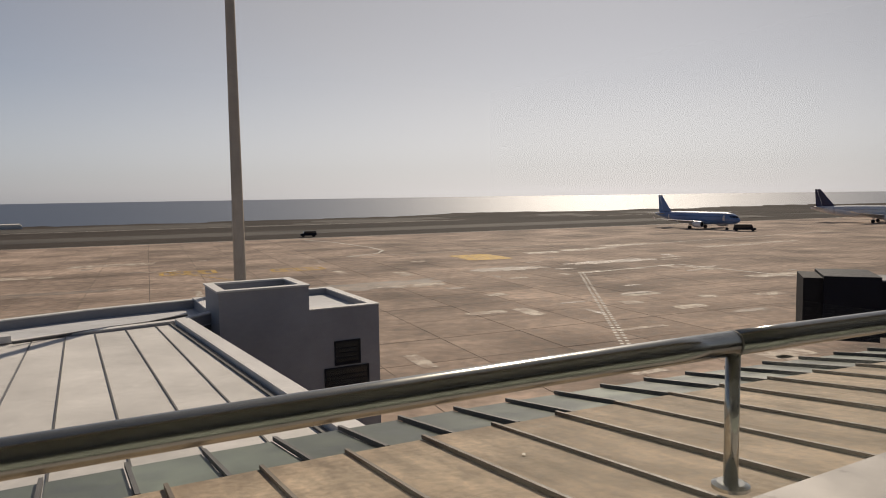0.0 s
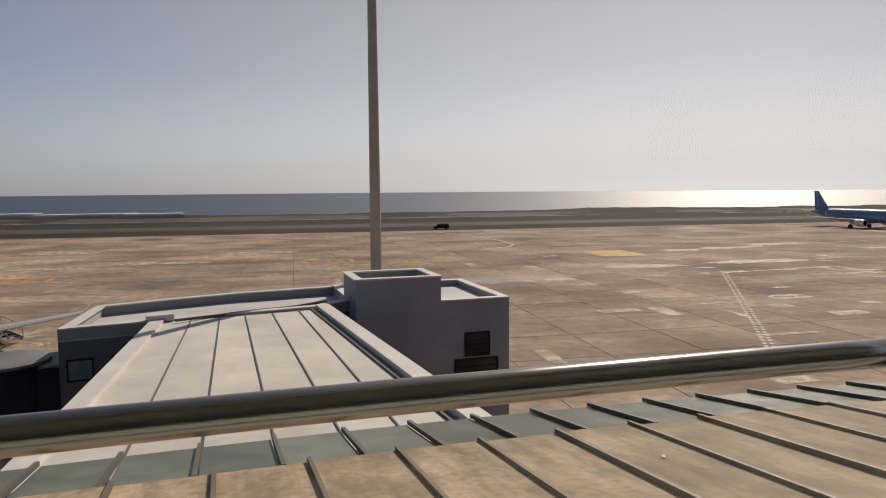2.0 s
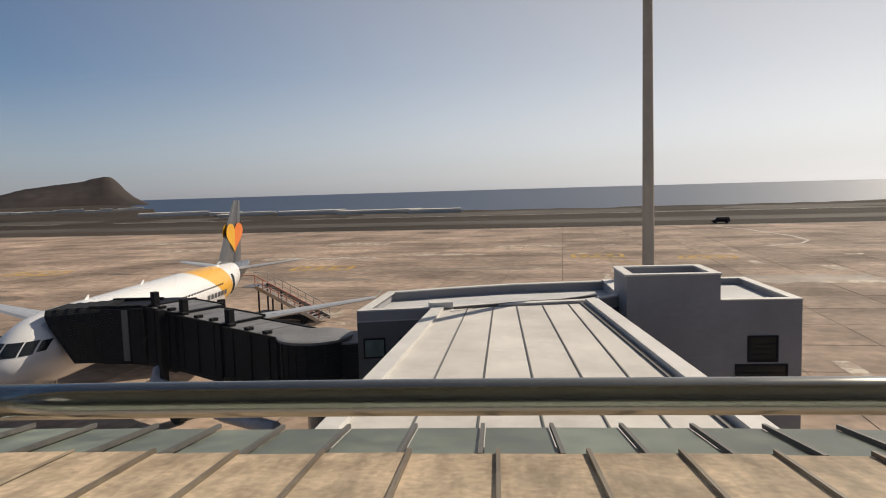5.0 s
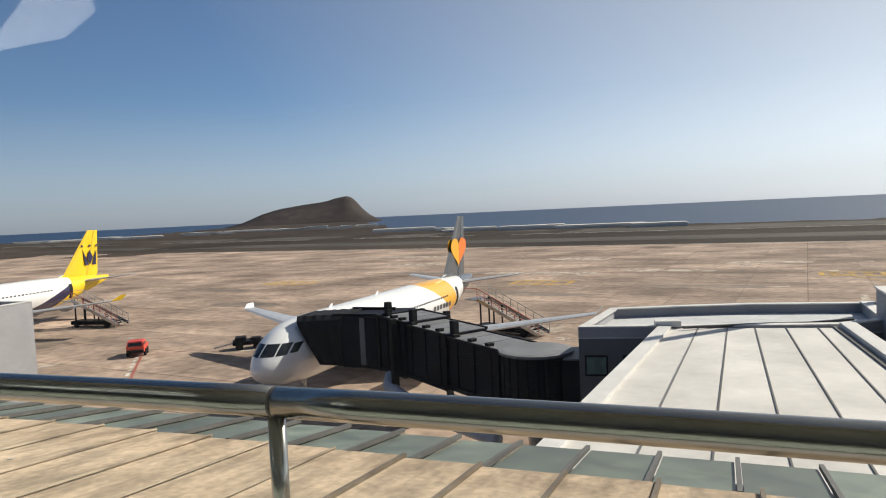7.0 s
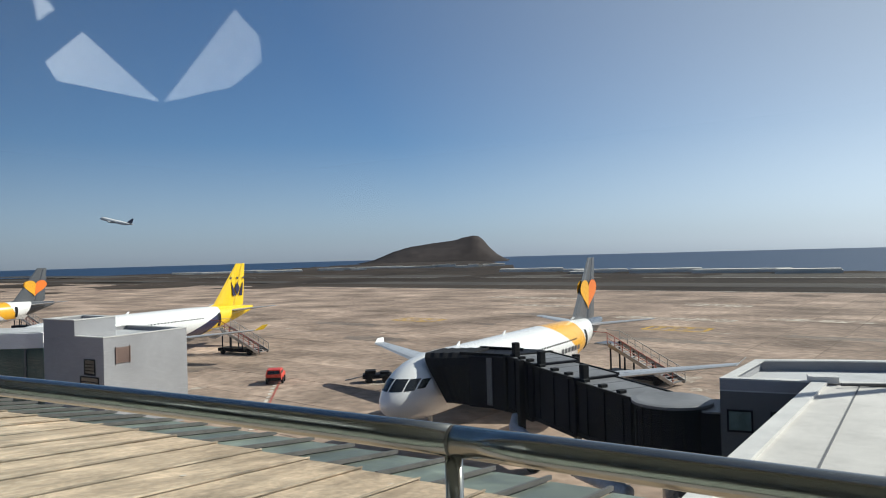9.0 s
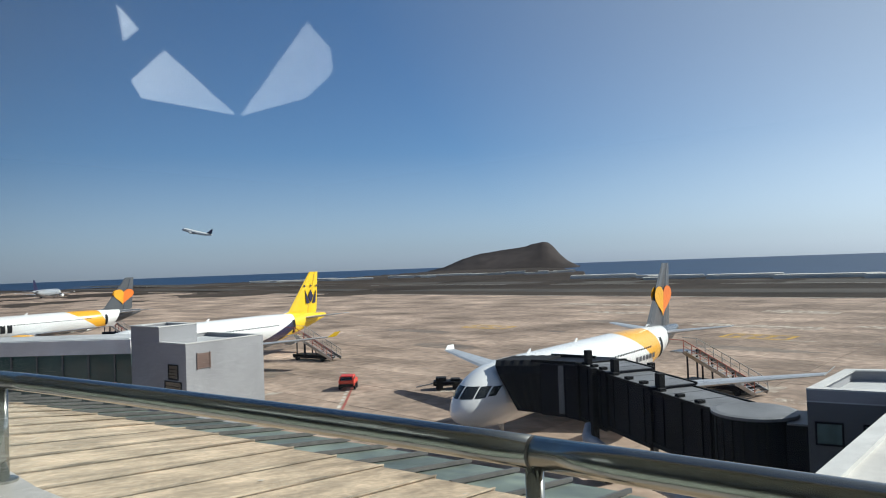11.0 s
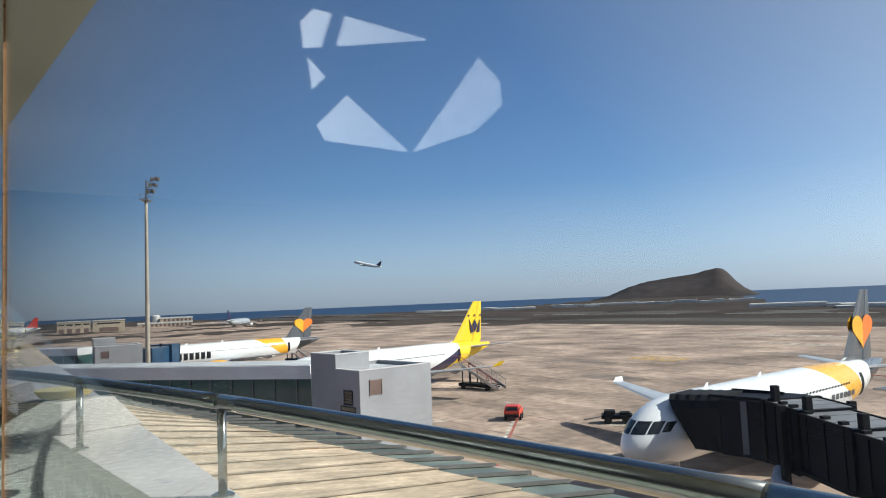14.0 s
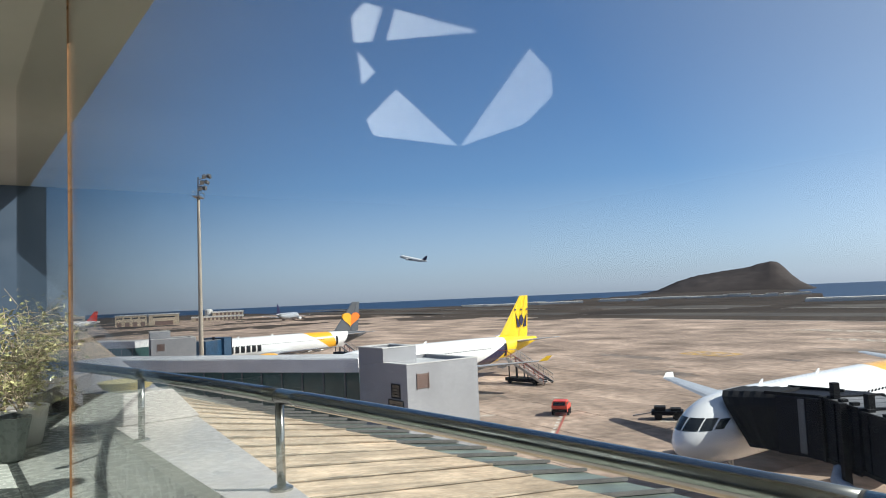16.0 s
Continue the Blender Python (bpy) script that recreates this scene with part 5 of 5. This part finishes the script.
def passenger_stairs(label, foot, top, rise):
    d = Vector((top[0] - foot[0], top[1] - foot[1], 0))
    n = d.length
    s = thing("boarding_stairs", label, "boarding stairs", frame_at(foot[0], foot[1], 0, d.x, d.y), "boarding stairs")
    run = n - 1.6
    bm = bmesh.new()
    for y in (-0.95, 0.95):
        bar(bm, (0, y, 0.35), (run, y, rise), 0.12, 0.35)
    part("stringer", bm, M_METAL, s)
    steps = int(rise / 0.2)
    me_bm = boxed(-0.16, 0.16, -0.88, 0.88, -0.02, 0.02)
    me = bpy.data.meshes.new("step")
    me_bm.to_mesh(me), me_bm.free()
    me.materials.append(M_METAL)
    for i in range(steps):
        ob = new("step", me)
        ob.parent = s
        ob.location = (run * (i + 0.5) / steps, 0, 0.35 + (rise - 0.35) * (i + 0.5) / steps)
    part("landing", boxed(run, n, -0.95, 0.95, rise - 0.1, rise), M_METAL, s)
    for y in (-0.98, 0.98):
        bm = bmesh.new()
        bar(bm, (0, y, 1.45), (run, y, rise + 1.1), 0.06, 0.06)
        bar(bm, (run, y, rise + 1.1), (n, y, rise + 1.1), 0.06, 0.06)
        bar(bm, (0, y, 0.95), (run, y, rise + 0.6), 0.04, 0.04)
        for i in range(9):
            u = i / 8
            bar(bm, (run * u, y, 0.35 + (rise - 0.35) * u), (run * u, y, 1.45 + (rise - 0.35) * u), 0.05, 0.05)
        part("handrail", bm, M_RAILRED if y > 0 else M_METAL, s)
    bm = boxed(run * 0.15, run + 0.5, -0.9, 0.9, 0.35, 0.8)
    for u in (0.45, 0.75, 0.98):
        for y in (-0.7, 0.7):
            bar(bm, (run * u, y, 0.8), (run * u, y, 0.2 + rise * u), 0.12, 0.12)
    ch = part("chassis", bm, M_BRIDGE, s)
    for u in (0.25, 0.95):
        for y in (-0.85, 0.85):
            bm = bmesh.new()
            tube(bm, [(run * u, y - 0.1, 0.35), (run * u, y + 0.1, 0.35)], 0.35, 16)
            part("wheel", bm, M_BLACK, ch)
    return s


passenger_stairs("metal boarding stairs at the airliner's rear door", (-43.7, 47.2), (-52.0, 45.6), 3.3)
passenger_stairs("metal boarding stairs at the yellow-tailed airliner", (-89.0, 22.2), (-95.4, 17.6), 3.3)
passenger_stairs("far metal boarding stairs at an airliner", (-152.0, -4.0), (-158.2, -9.0), 3.3)


def vehicle(label, x, y, turn, paint, l=4.0, w=1.8, h=1.7, name="service_van", category="van"):
    v = thing(name, label, category, pose(x, y, 0, 0, 0, turn), "apron vehicles")
    bm = bmesh.new()
    side = [(0, 0.45), (0.02, 0.95), (0.3, 1.0), (0.75, 1.02), (1.15, h), (l - 0.2, h), (l, 1.0), (l, 0.45)]
    loft(bm, [[(px, -w / 2 + (0.12 if pz > 1.1 else 0), pz) for px, pz in side], [(px, w / 2 - (0.12 if pz > 1.1 else 0), pz) for px, pz in side]])
    body = part("body", bm, paint, v)
    for s in (-1, 1):
        bm = bmesh.new()
        decal(bm, [(1.15, 1.05), (1.35, h - 0.15), (l - 0.45, h - 0.15), (l - 0.25, 1.05)], s * (w / 2 - 0.05), s * 0.02)
        part("side_window", bm, M_DARKGLASS, body)
    bm = bmesh.new()
    q = [(0.78, -w / 2 + 0.2, 1.07), (0.78, w / 2 - 0.2, 1.07), (1.1, w / 2 - 0.24, h - 0.05), (1.1, -w / 2 + 0.24, h - 0.05)]
    bm.faces.new([bm.verts.new((a - 0.02, b, c)) for a, b, c in q])
    part("windscreen", bm, M_DARKGLASS, body)
    bm = bmesh.new()
    q = [(l - 0.02, -w / 2 + 0.14, 1.04), (l - 0.02, w / 2 - 0.14, 1.04), (l - 0.185, w / 2 - 0.2, h - 0.08), (l - 0.185, -w / 2 + 0.2, h - 0.08)]
    bm.faces.new([bm.verts.new((a + 0.02, b, c)) for a, b, c in q])
    part("rear_window", bm, M_DARKGLASS, body)
    part("bumper", boxed(l + 0.003, l + 0.08, -w / 2, w / 2, 0.42, 0.7, bevel=0.02), M_BLACK, body)
    for gx in (0.8, l - 0.8):
        for s in (-1, 1):
            bm = bmesh.new()
            tube(bm, [(gx, s * w / 2 - 0.1, 0.33), (gx, s * w / 2 + 0.08, 0.33)], 0.33, 16)
            part("wheel", bm, M_BLACK, v)
    for s in (-1, 1):
        part("headlight", boxed(-0.03, 0.04, s * 0.6 - 0.15, s * 0.6 + 0.15, 0.72, 0.88), M_WHITE, body)
    return v


def equipment(label, x, y, turn, l=3.4):
    """A dark towed ground unit with its drawbar."""
    e = thing("ground_power_unit", label, "ground unit", pose(x, y, 0, 0, 0, turn), "apron equipment")
    part("body", boxed(0, l, -0.7, 0.7, 0.45, 0.85, bevel=0.05), M_BRIDGE, e)
    part("hood", boxed(0.25, l * 0.45, -0.55, 0.55, 0.854, 1.2, bevel=0.05), M_BLACK, e)
    part("tank", boxed(l * 0.6, l - 0.2, -0.5, 0.5, 0.854, 1.05, bevel=0.05), M_BLACK, e)
    bm = bmesh.new()
    bar(bm, (0, 0, 0.6), (-1.7, 0, 0.3), 0.1, 0.1)
    part("drawbar", bm, M_METAL, e)
    for gx in (0.6, l - 0.6):
        for s in (-1, 1):
            bm = bmesh.new()
            tube(bm, [(gx, s * 0.75 - 0.1, 0.35), (gx, s * 0.75 + 0.1, 0.35)], 0.35, 14)
            part("wheel", bm, M_BLACK, e)
    return e


vehicle("small red service van driving off across the apron", -69.5, 18.7, -24, M_RED, 2.7, 1.5, 1.45)
equipment("dark towed ground power unit", -62.9, 25.2, 66, 2.8)
vehicle("small dark service car far out on the apron", -41.7, 202.6, 20, M_BRIDGE, 4.6)
vehicle("dark tug vehicle at the blue airliner's nose", 90.0, 199.0, 160, M_BRIDGE, 6.0, 2.2, 2.0)
vehicle("white service van near the far gate", -140, -60, 10, M_WHITE, 4.6)


def hangar(label, d, w, dep, h, doors):
    """A flat-roofed shed: pale roof edge, a high window strip and a few wide doors."""
    p = az_dir(d[0]) * d[1]
    b = thing("airport_building", label, "building", frame_at(p.x, p.y, 0, -p.y, p.x), "far airport buildings")
    part("wall", boxed(-w / 2, w / 2, -dep / 2, dep / 2, 0, h), M_BEIGE, b)
    part("roof", boxed(-w / 2 - 0.4, w / 2 + 0.4, -dep / 2 - 0.4, dep / 2 + 0.4, h + 0.004, h + 0.5), M_COPING, b)
    for i in range(doors):
        x = -w / 2 + (i + 0.5) * w / doors
        part("door", boxed(x - w / doors * 0.3, x + w / doors * 0.3, dep / 2 + 0.004, dep / 2 + 0.06, 0.05, h * 0.4), M_BRICKRED, b)
        part("window", boxed(x - w / doors * 0.36, x + w / doors * 0.36, dep / 2 + 0.004, dep / 2 + 0.08, h * 0.7, h * 0.82), M_DARKGLASS, b)
    return b


def old_terminal(label, d):
    """Two low storeys with arcades, set back upwards, and a small round tower."""
    p = az_dir(d[0]) * d[1]
    b = thing("airport_building", label, "building", frame_at(p.x, p.y, 0, -p.y, p.x), "far airport buildings")
    for x0, x1, z0, z1 in ((-20, 20, 0, 3.6), (-20, 4, 3.604, 7.2)):
        storey = part("storey", boxed(x0, x1, -8, 8, z0, z1), M_BEIGE, b)
        part("parapet", boxed(x0 - 0.3, x1 + 0.3, 8.004, 8.3, z1 - 0.9, z1 + 0.3), M_COPING, storey)
        k = x0 + 1.0
        while k < x1 - 2.0:
            part("opening", boxed(k, k + 1.7, 8.004, 8.1, z0 + 0.5, z1 - 1.1), M_BRICKRED, storey)
            k += 3.1
    bm = bmesh.new()
    tube(bm, [(7, 0, 3.604), (7, 0, 8.4), (7, 0, 9.2), (7, 0, 9.5)], [3.2, 3.2, 2.4, 0.6], 20)
    part("round_tower", bm, M_COPING, b)
    return b


hangar("long beige flat-roofed airport building", (108.3, 540), 20, 16, 7.5, 4)
hangar("beige flat-roofed airport building", (106.0, 540), 20, 16, 7.5, 1)
old_terminal("low ochre terminal building with a stepped roof", (102.1, 600))
hangar("low beige building far along the apron", (113.0, 540), 30, 14, 8.5, 3)

# ---- terrace floor, glass wall and room behind the camera ----
LD = Vector((0.8669, 0.4985, 0)).normalized()
LN = Vector((-LD.y, LD.x, 0))                 # outward
LP = Vector((0, 1.33, 0))                    # on the ledge's inner edge
Z_FLOOR, Z_CEIL = 10.6, 14.6


def room_pt(a, b, z):
    """a metres along the ledge to the right, b metres outward from the ledge's inner edge."""
    p = LP + LD * a + LN * b
    return Vector((p.x, p.y, z))


ROOM = Matrix.Translation(LP) @ Matrix(((LD.x, LN.x, 0, 0), (LD.y, LN.y, 0, 0), (0, 0, 1, 0), (0, 0, 0, 1)))
floor = tagged(link("floor", boxed(-16, 9, -14, 0.05, Z_FLOOR - 0.3, Z_FLOOR - 0.012, ROOM), M_GREYDARK), "pale green floor tiles by the parapet", "floor", kind="structure")
tile_bm = boxed(0.004, 0.596, 0.004, 0.596, 0, 0.012)
tile_me = bpy.data.meshes.new("floor_tile")
tile_bm.to_mesh(tile_me), tile_bm.free()
tile_me.materials.append(M_TILE)
for i in range(-27, -2):
    for j in range(-8, 0):
        ob = new("floor_tile", tile_me)
        ob.parent = floor
        ob.matrix_basis = ROOM @ pose(i * 0.6, j * 0.6, Z_FLOOR - 0.012)
rest = boxed(-1.2, 9, -14, 0.0, Z_FLOOR - 0.012, Z_FLOOR, ROOM)
box(rest, -16, -1.2, -14, -4.8, Z_FLOOR - 0.012, Z_FLOOR, ROOM)
part("floor_covering", rest, M_TILE, floor)
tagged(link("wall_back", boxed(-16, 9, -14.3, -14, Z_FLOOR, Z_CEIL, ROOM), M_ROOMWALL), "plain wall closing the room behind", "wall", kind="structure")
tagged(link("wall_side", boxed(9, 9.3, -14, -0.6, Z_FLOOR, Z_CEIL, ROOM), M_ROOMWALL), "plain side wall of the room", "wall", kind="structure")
# end wall added to cover bright sky; its slate blue stands in for dimmed sky
tagged(link("wall_end", boxed(-16.3, -16, -14, 0.42, Z_FLOOR, Z_CEIL, ROOM), M_DIMSKY), "added end wall, dark slate blue in place of dimmed sky", "wall", kind="structure")


def build_ceiling():
    tagged(link("ceiling", boxed(-16.3, 9, -14, 0.15, Z_CEIL, Z_CEIL + 0.25, ROOM), M_CEIL), "plain beige ceiling of the room", "ceiling", kind="structure")


build_ceiling()
G = -0.55                                       # the glass stands this far inside the ledge's edge
JOINT = -5.73


def build_glass():
    g = tagged(new("window"), "tall frameless clear glass screen", "window", kind="structure")
    ob = part("pane", boxed(JOINT + 0.006, 8.9, G - 0.006, G + 0.006, Z_FLOOR, Z_CEIL, ROOM), M_GLASS, g)
    ob.visible_shadow = False
    ob = part("pane", boxed(-9.4, JOINT - 0.007, G - 0.006, G + 0.006, Z_FLOOR, Z_CEIL, ROOM), M_GLASS, g)
    ob.visible_shadow = False
    tagged(link("trim", boxed(JOINT - 0.006, JOINT + 0.005, G - 0.012, G + 0.012, Z_FLOOR, Z_CEIL, ROOM), M_FRAME), "thin copper-brown edge strip of the glass screen", "glass edge", kind="structure")


build_glass()


def build_sun_patches():
    """Faceted glowing ceiling plates, added in place of sunlit patches that the glass mirrors."""
    for pts in (((-7.58, -4.14), (-8.91, -4.5), (-9.59, -5.01), (-9.61, -6.52)), ((-9.59, -6.62), (-5.83, -4.59), (-6.25, -5.3), (-6.89, -5.95), (-8.07, -6.57)),
                ((-6.0, -2.71), (-5.71, -2.67), (-5.71, -2.83), (-6.38, -3.12), (-6.48, -2.99)), ((-5.69, -2.95), (-5.72, -3.82), (-6.28, -3.23)), ((-6.72, -3.17), (-7.13, -3.59), (-7.55, -3.67))):
        lamp = thing("skylight_panel", "added glowing plate for a sunlit patch of the ceiling", "skylight", ROOM @ pose(pts[0][0], pts[0][1], Z_CEIL), "skylight panels")
        q = [(x - pts[0][0], y - pts[0][1]) for x, y in pts]
        part("glow_plate", prism(bmesh.new(), q, -0.03, -0.012), M_SUNPATCH, lamp)
        cx, cy = sum(p[0] for p in q) / len(q), sum(p[1] for p in q) / len(q)
        part("tray", prism(bmesh.new(), [(cx + (x - cx) * 1.02, cy + (y - cy) * 1.02) for x, y in q], -0.0115, 0.0), M_COPING, lamp)


build_sun_patches()


# ---- plants and pots ----
def plant(label, x, y, z, h, spread, seed, pot_mat, pot_label):
    rnd = random.Random(seed)
    pl = thing("potted_plant", label, "plant", pose(x, y, z), "potted plants")
    bm = bmesh.new()
    prof = [(0.0, 0.25), (0.02, 0.265), (0.46, 0.335), (0.48, 0.34), (0.48, 0.315), (0.39, 0.31)]
    def rr(r, n=4):
        out = []
        for k in range(32):
            t = 2 * math.pi * k / 32
            c, s = math.cos(t), math.sin(t)
            q = r / ((abs(c) ** n + abs(s) ** n) ** (1 / n))
            out.append((c * q, s * q))
        return out
    loft(bm, [[(a, b, pz) for a, b in rr(r)] for pz, r in prof])
    part("pot", bm, pot_mat, pl, pot_label)
    part("soil", prism(bmesh.new(), rr(0.305), 0.394, 0.42), M_SOIL, pl)
    twigs, leaves = bmesh.new(), bmesh.new()
    for k in range(13):
        a = rnd.uniform(0, 6.28)
        lean = rnd.uniform(0.1, 1.0) * spread
        pts, p = [], Vector((0.06 * math.cos(a), 0.06 * math.sin(a), 0.39))
        top = Vector((lean * math.cos(a), lean * math.sin(a), h * rnd.uniform(0.65, 1.0)))
        n = 7
        for i in range(n):
            u = i / (n - 1)
            q = p.lerp(top, u) + Vector((rnd.uniform(-1, 1), rnd.uniform(-1, 1), 0)) * 0.035 * u
            pts.append(q)
        tube(twigs, pts, [0.012 * (1 - 0.75 * i / (n - 1)) for i in range(n)], 5)
        for i in range(2, n):
            for _ in range(5):
                e = pts[i] + Vector((rnd.gauss(0, 1), rnd.gauss(0, 1), rnd.gauss(0.1, 0.8))) * 0.17
                tube(twigs, [pts[i], pts[i].lerp(e, 0.5) + Vector((0, 0, 0.02)), e], [0.005, 0.004, 0.002], 4)
                for _ in range(4):
                    c = pts[i].lerp(e, rnd.uniform(0.3, 1.15)) + Vector((rnd.gauss(0, 1), rnd.gauss(0, 1), rnd.gauss(0, 1))) * 0.025
                    d = Vector((rnd.gauss(0, 1), rnd.gauss(0, 1), rnd.gauss(-0.3, 0.6))).normalized()
                    s = d.cross(Vector((rnd.gauss(0, 1), rnd.gauss(0, 1), 1))).normalized()
                    ll, w = rnd.uniform(0.04, 0.07), rnd.uniform(0.013, 0.022)
                    up = s.cross(d) * 0.004
                    leaves.faces.new([leaves.verts.new(v) for v in (c, c + d * ll * 0.45 + s * w + up, c + d * ll, c + d * ll * 0.45 - s * w + up)])
    part("stem", twigs, M_TWIG, pl)
    fo = part("foliage", leaves, M_LEAF, pl)
    fo["kind"] = "stuff"
    return pl


plant("leafy pale green plant in a square grey pot", -8.58, -4.02, Z_FLOOR, 1.66, 0.7, 5, M_POTGREY, "tapered square grey pot")
plant("leafy pale green plant in a white pot", -9.25, -4.72, Z_FLOOR, 1.6, 0.6, 6, M_POTWHITE, "tapered white pot")


def bowl():
    """A low pier across the ledge, sloping off outwards, with a shallow bowl on it."""
    u, v = Vector((-0.554, 0.832, 0)), Vector((-0.51, -0.86, 0))
    a = Vector((-6.43, -2.30, Z_LEDGE))
    b = thing("planter_block", "low grey pier with a yellow bowl on the ledge", "planter", Matrix.Translation(a))
    bm = bmesh.new()
    loft(bm, [[p + v * k for p in (Vector((0, 0, 0)), u * 0.66, u * 0.42 + UP * 0.27, UP * 0.27)] for k in (0, 0.5)])
    bmesh.ops.bevel(bm, geom=bm.edges[:], offset=0.008, segments=1, affect="EDGES")
    part("base", bm, M_LEDGE, b)
    c = v * 0.25 + u * 0.2
    bm = bmesh.new()
    tube(bm, [(c.x, c.y, 0.272), (c.x, c.y, 0.3), (c.x, c.y, 0.35), (c.x, c.y, 0.36)], [0.12, 0.19, 0.23, 0.235], 28)
    part("bowl", bm, M_POTYELLOW, b, "shallow yellow bowl")
    return b


bowl()

# ---- small pieces last ----
build_roof()
build_slabs()
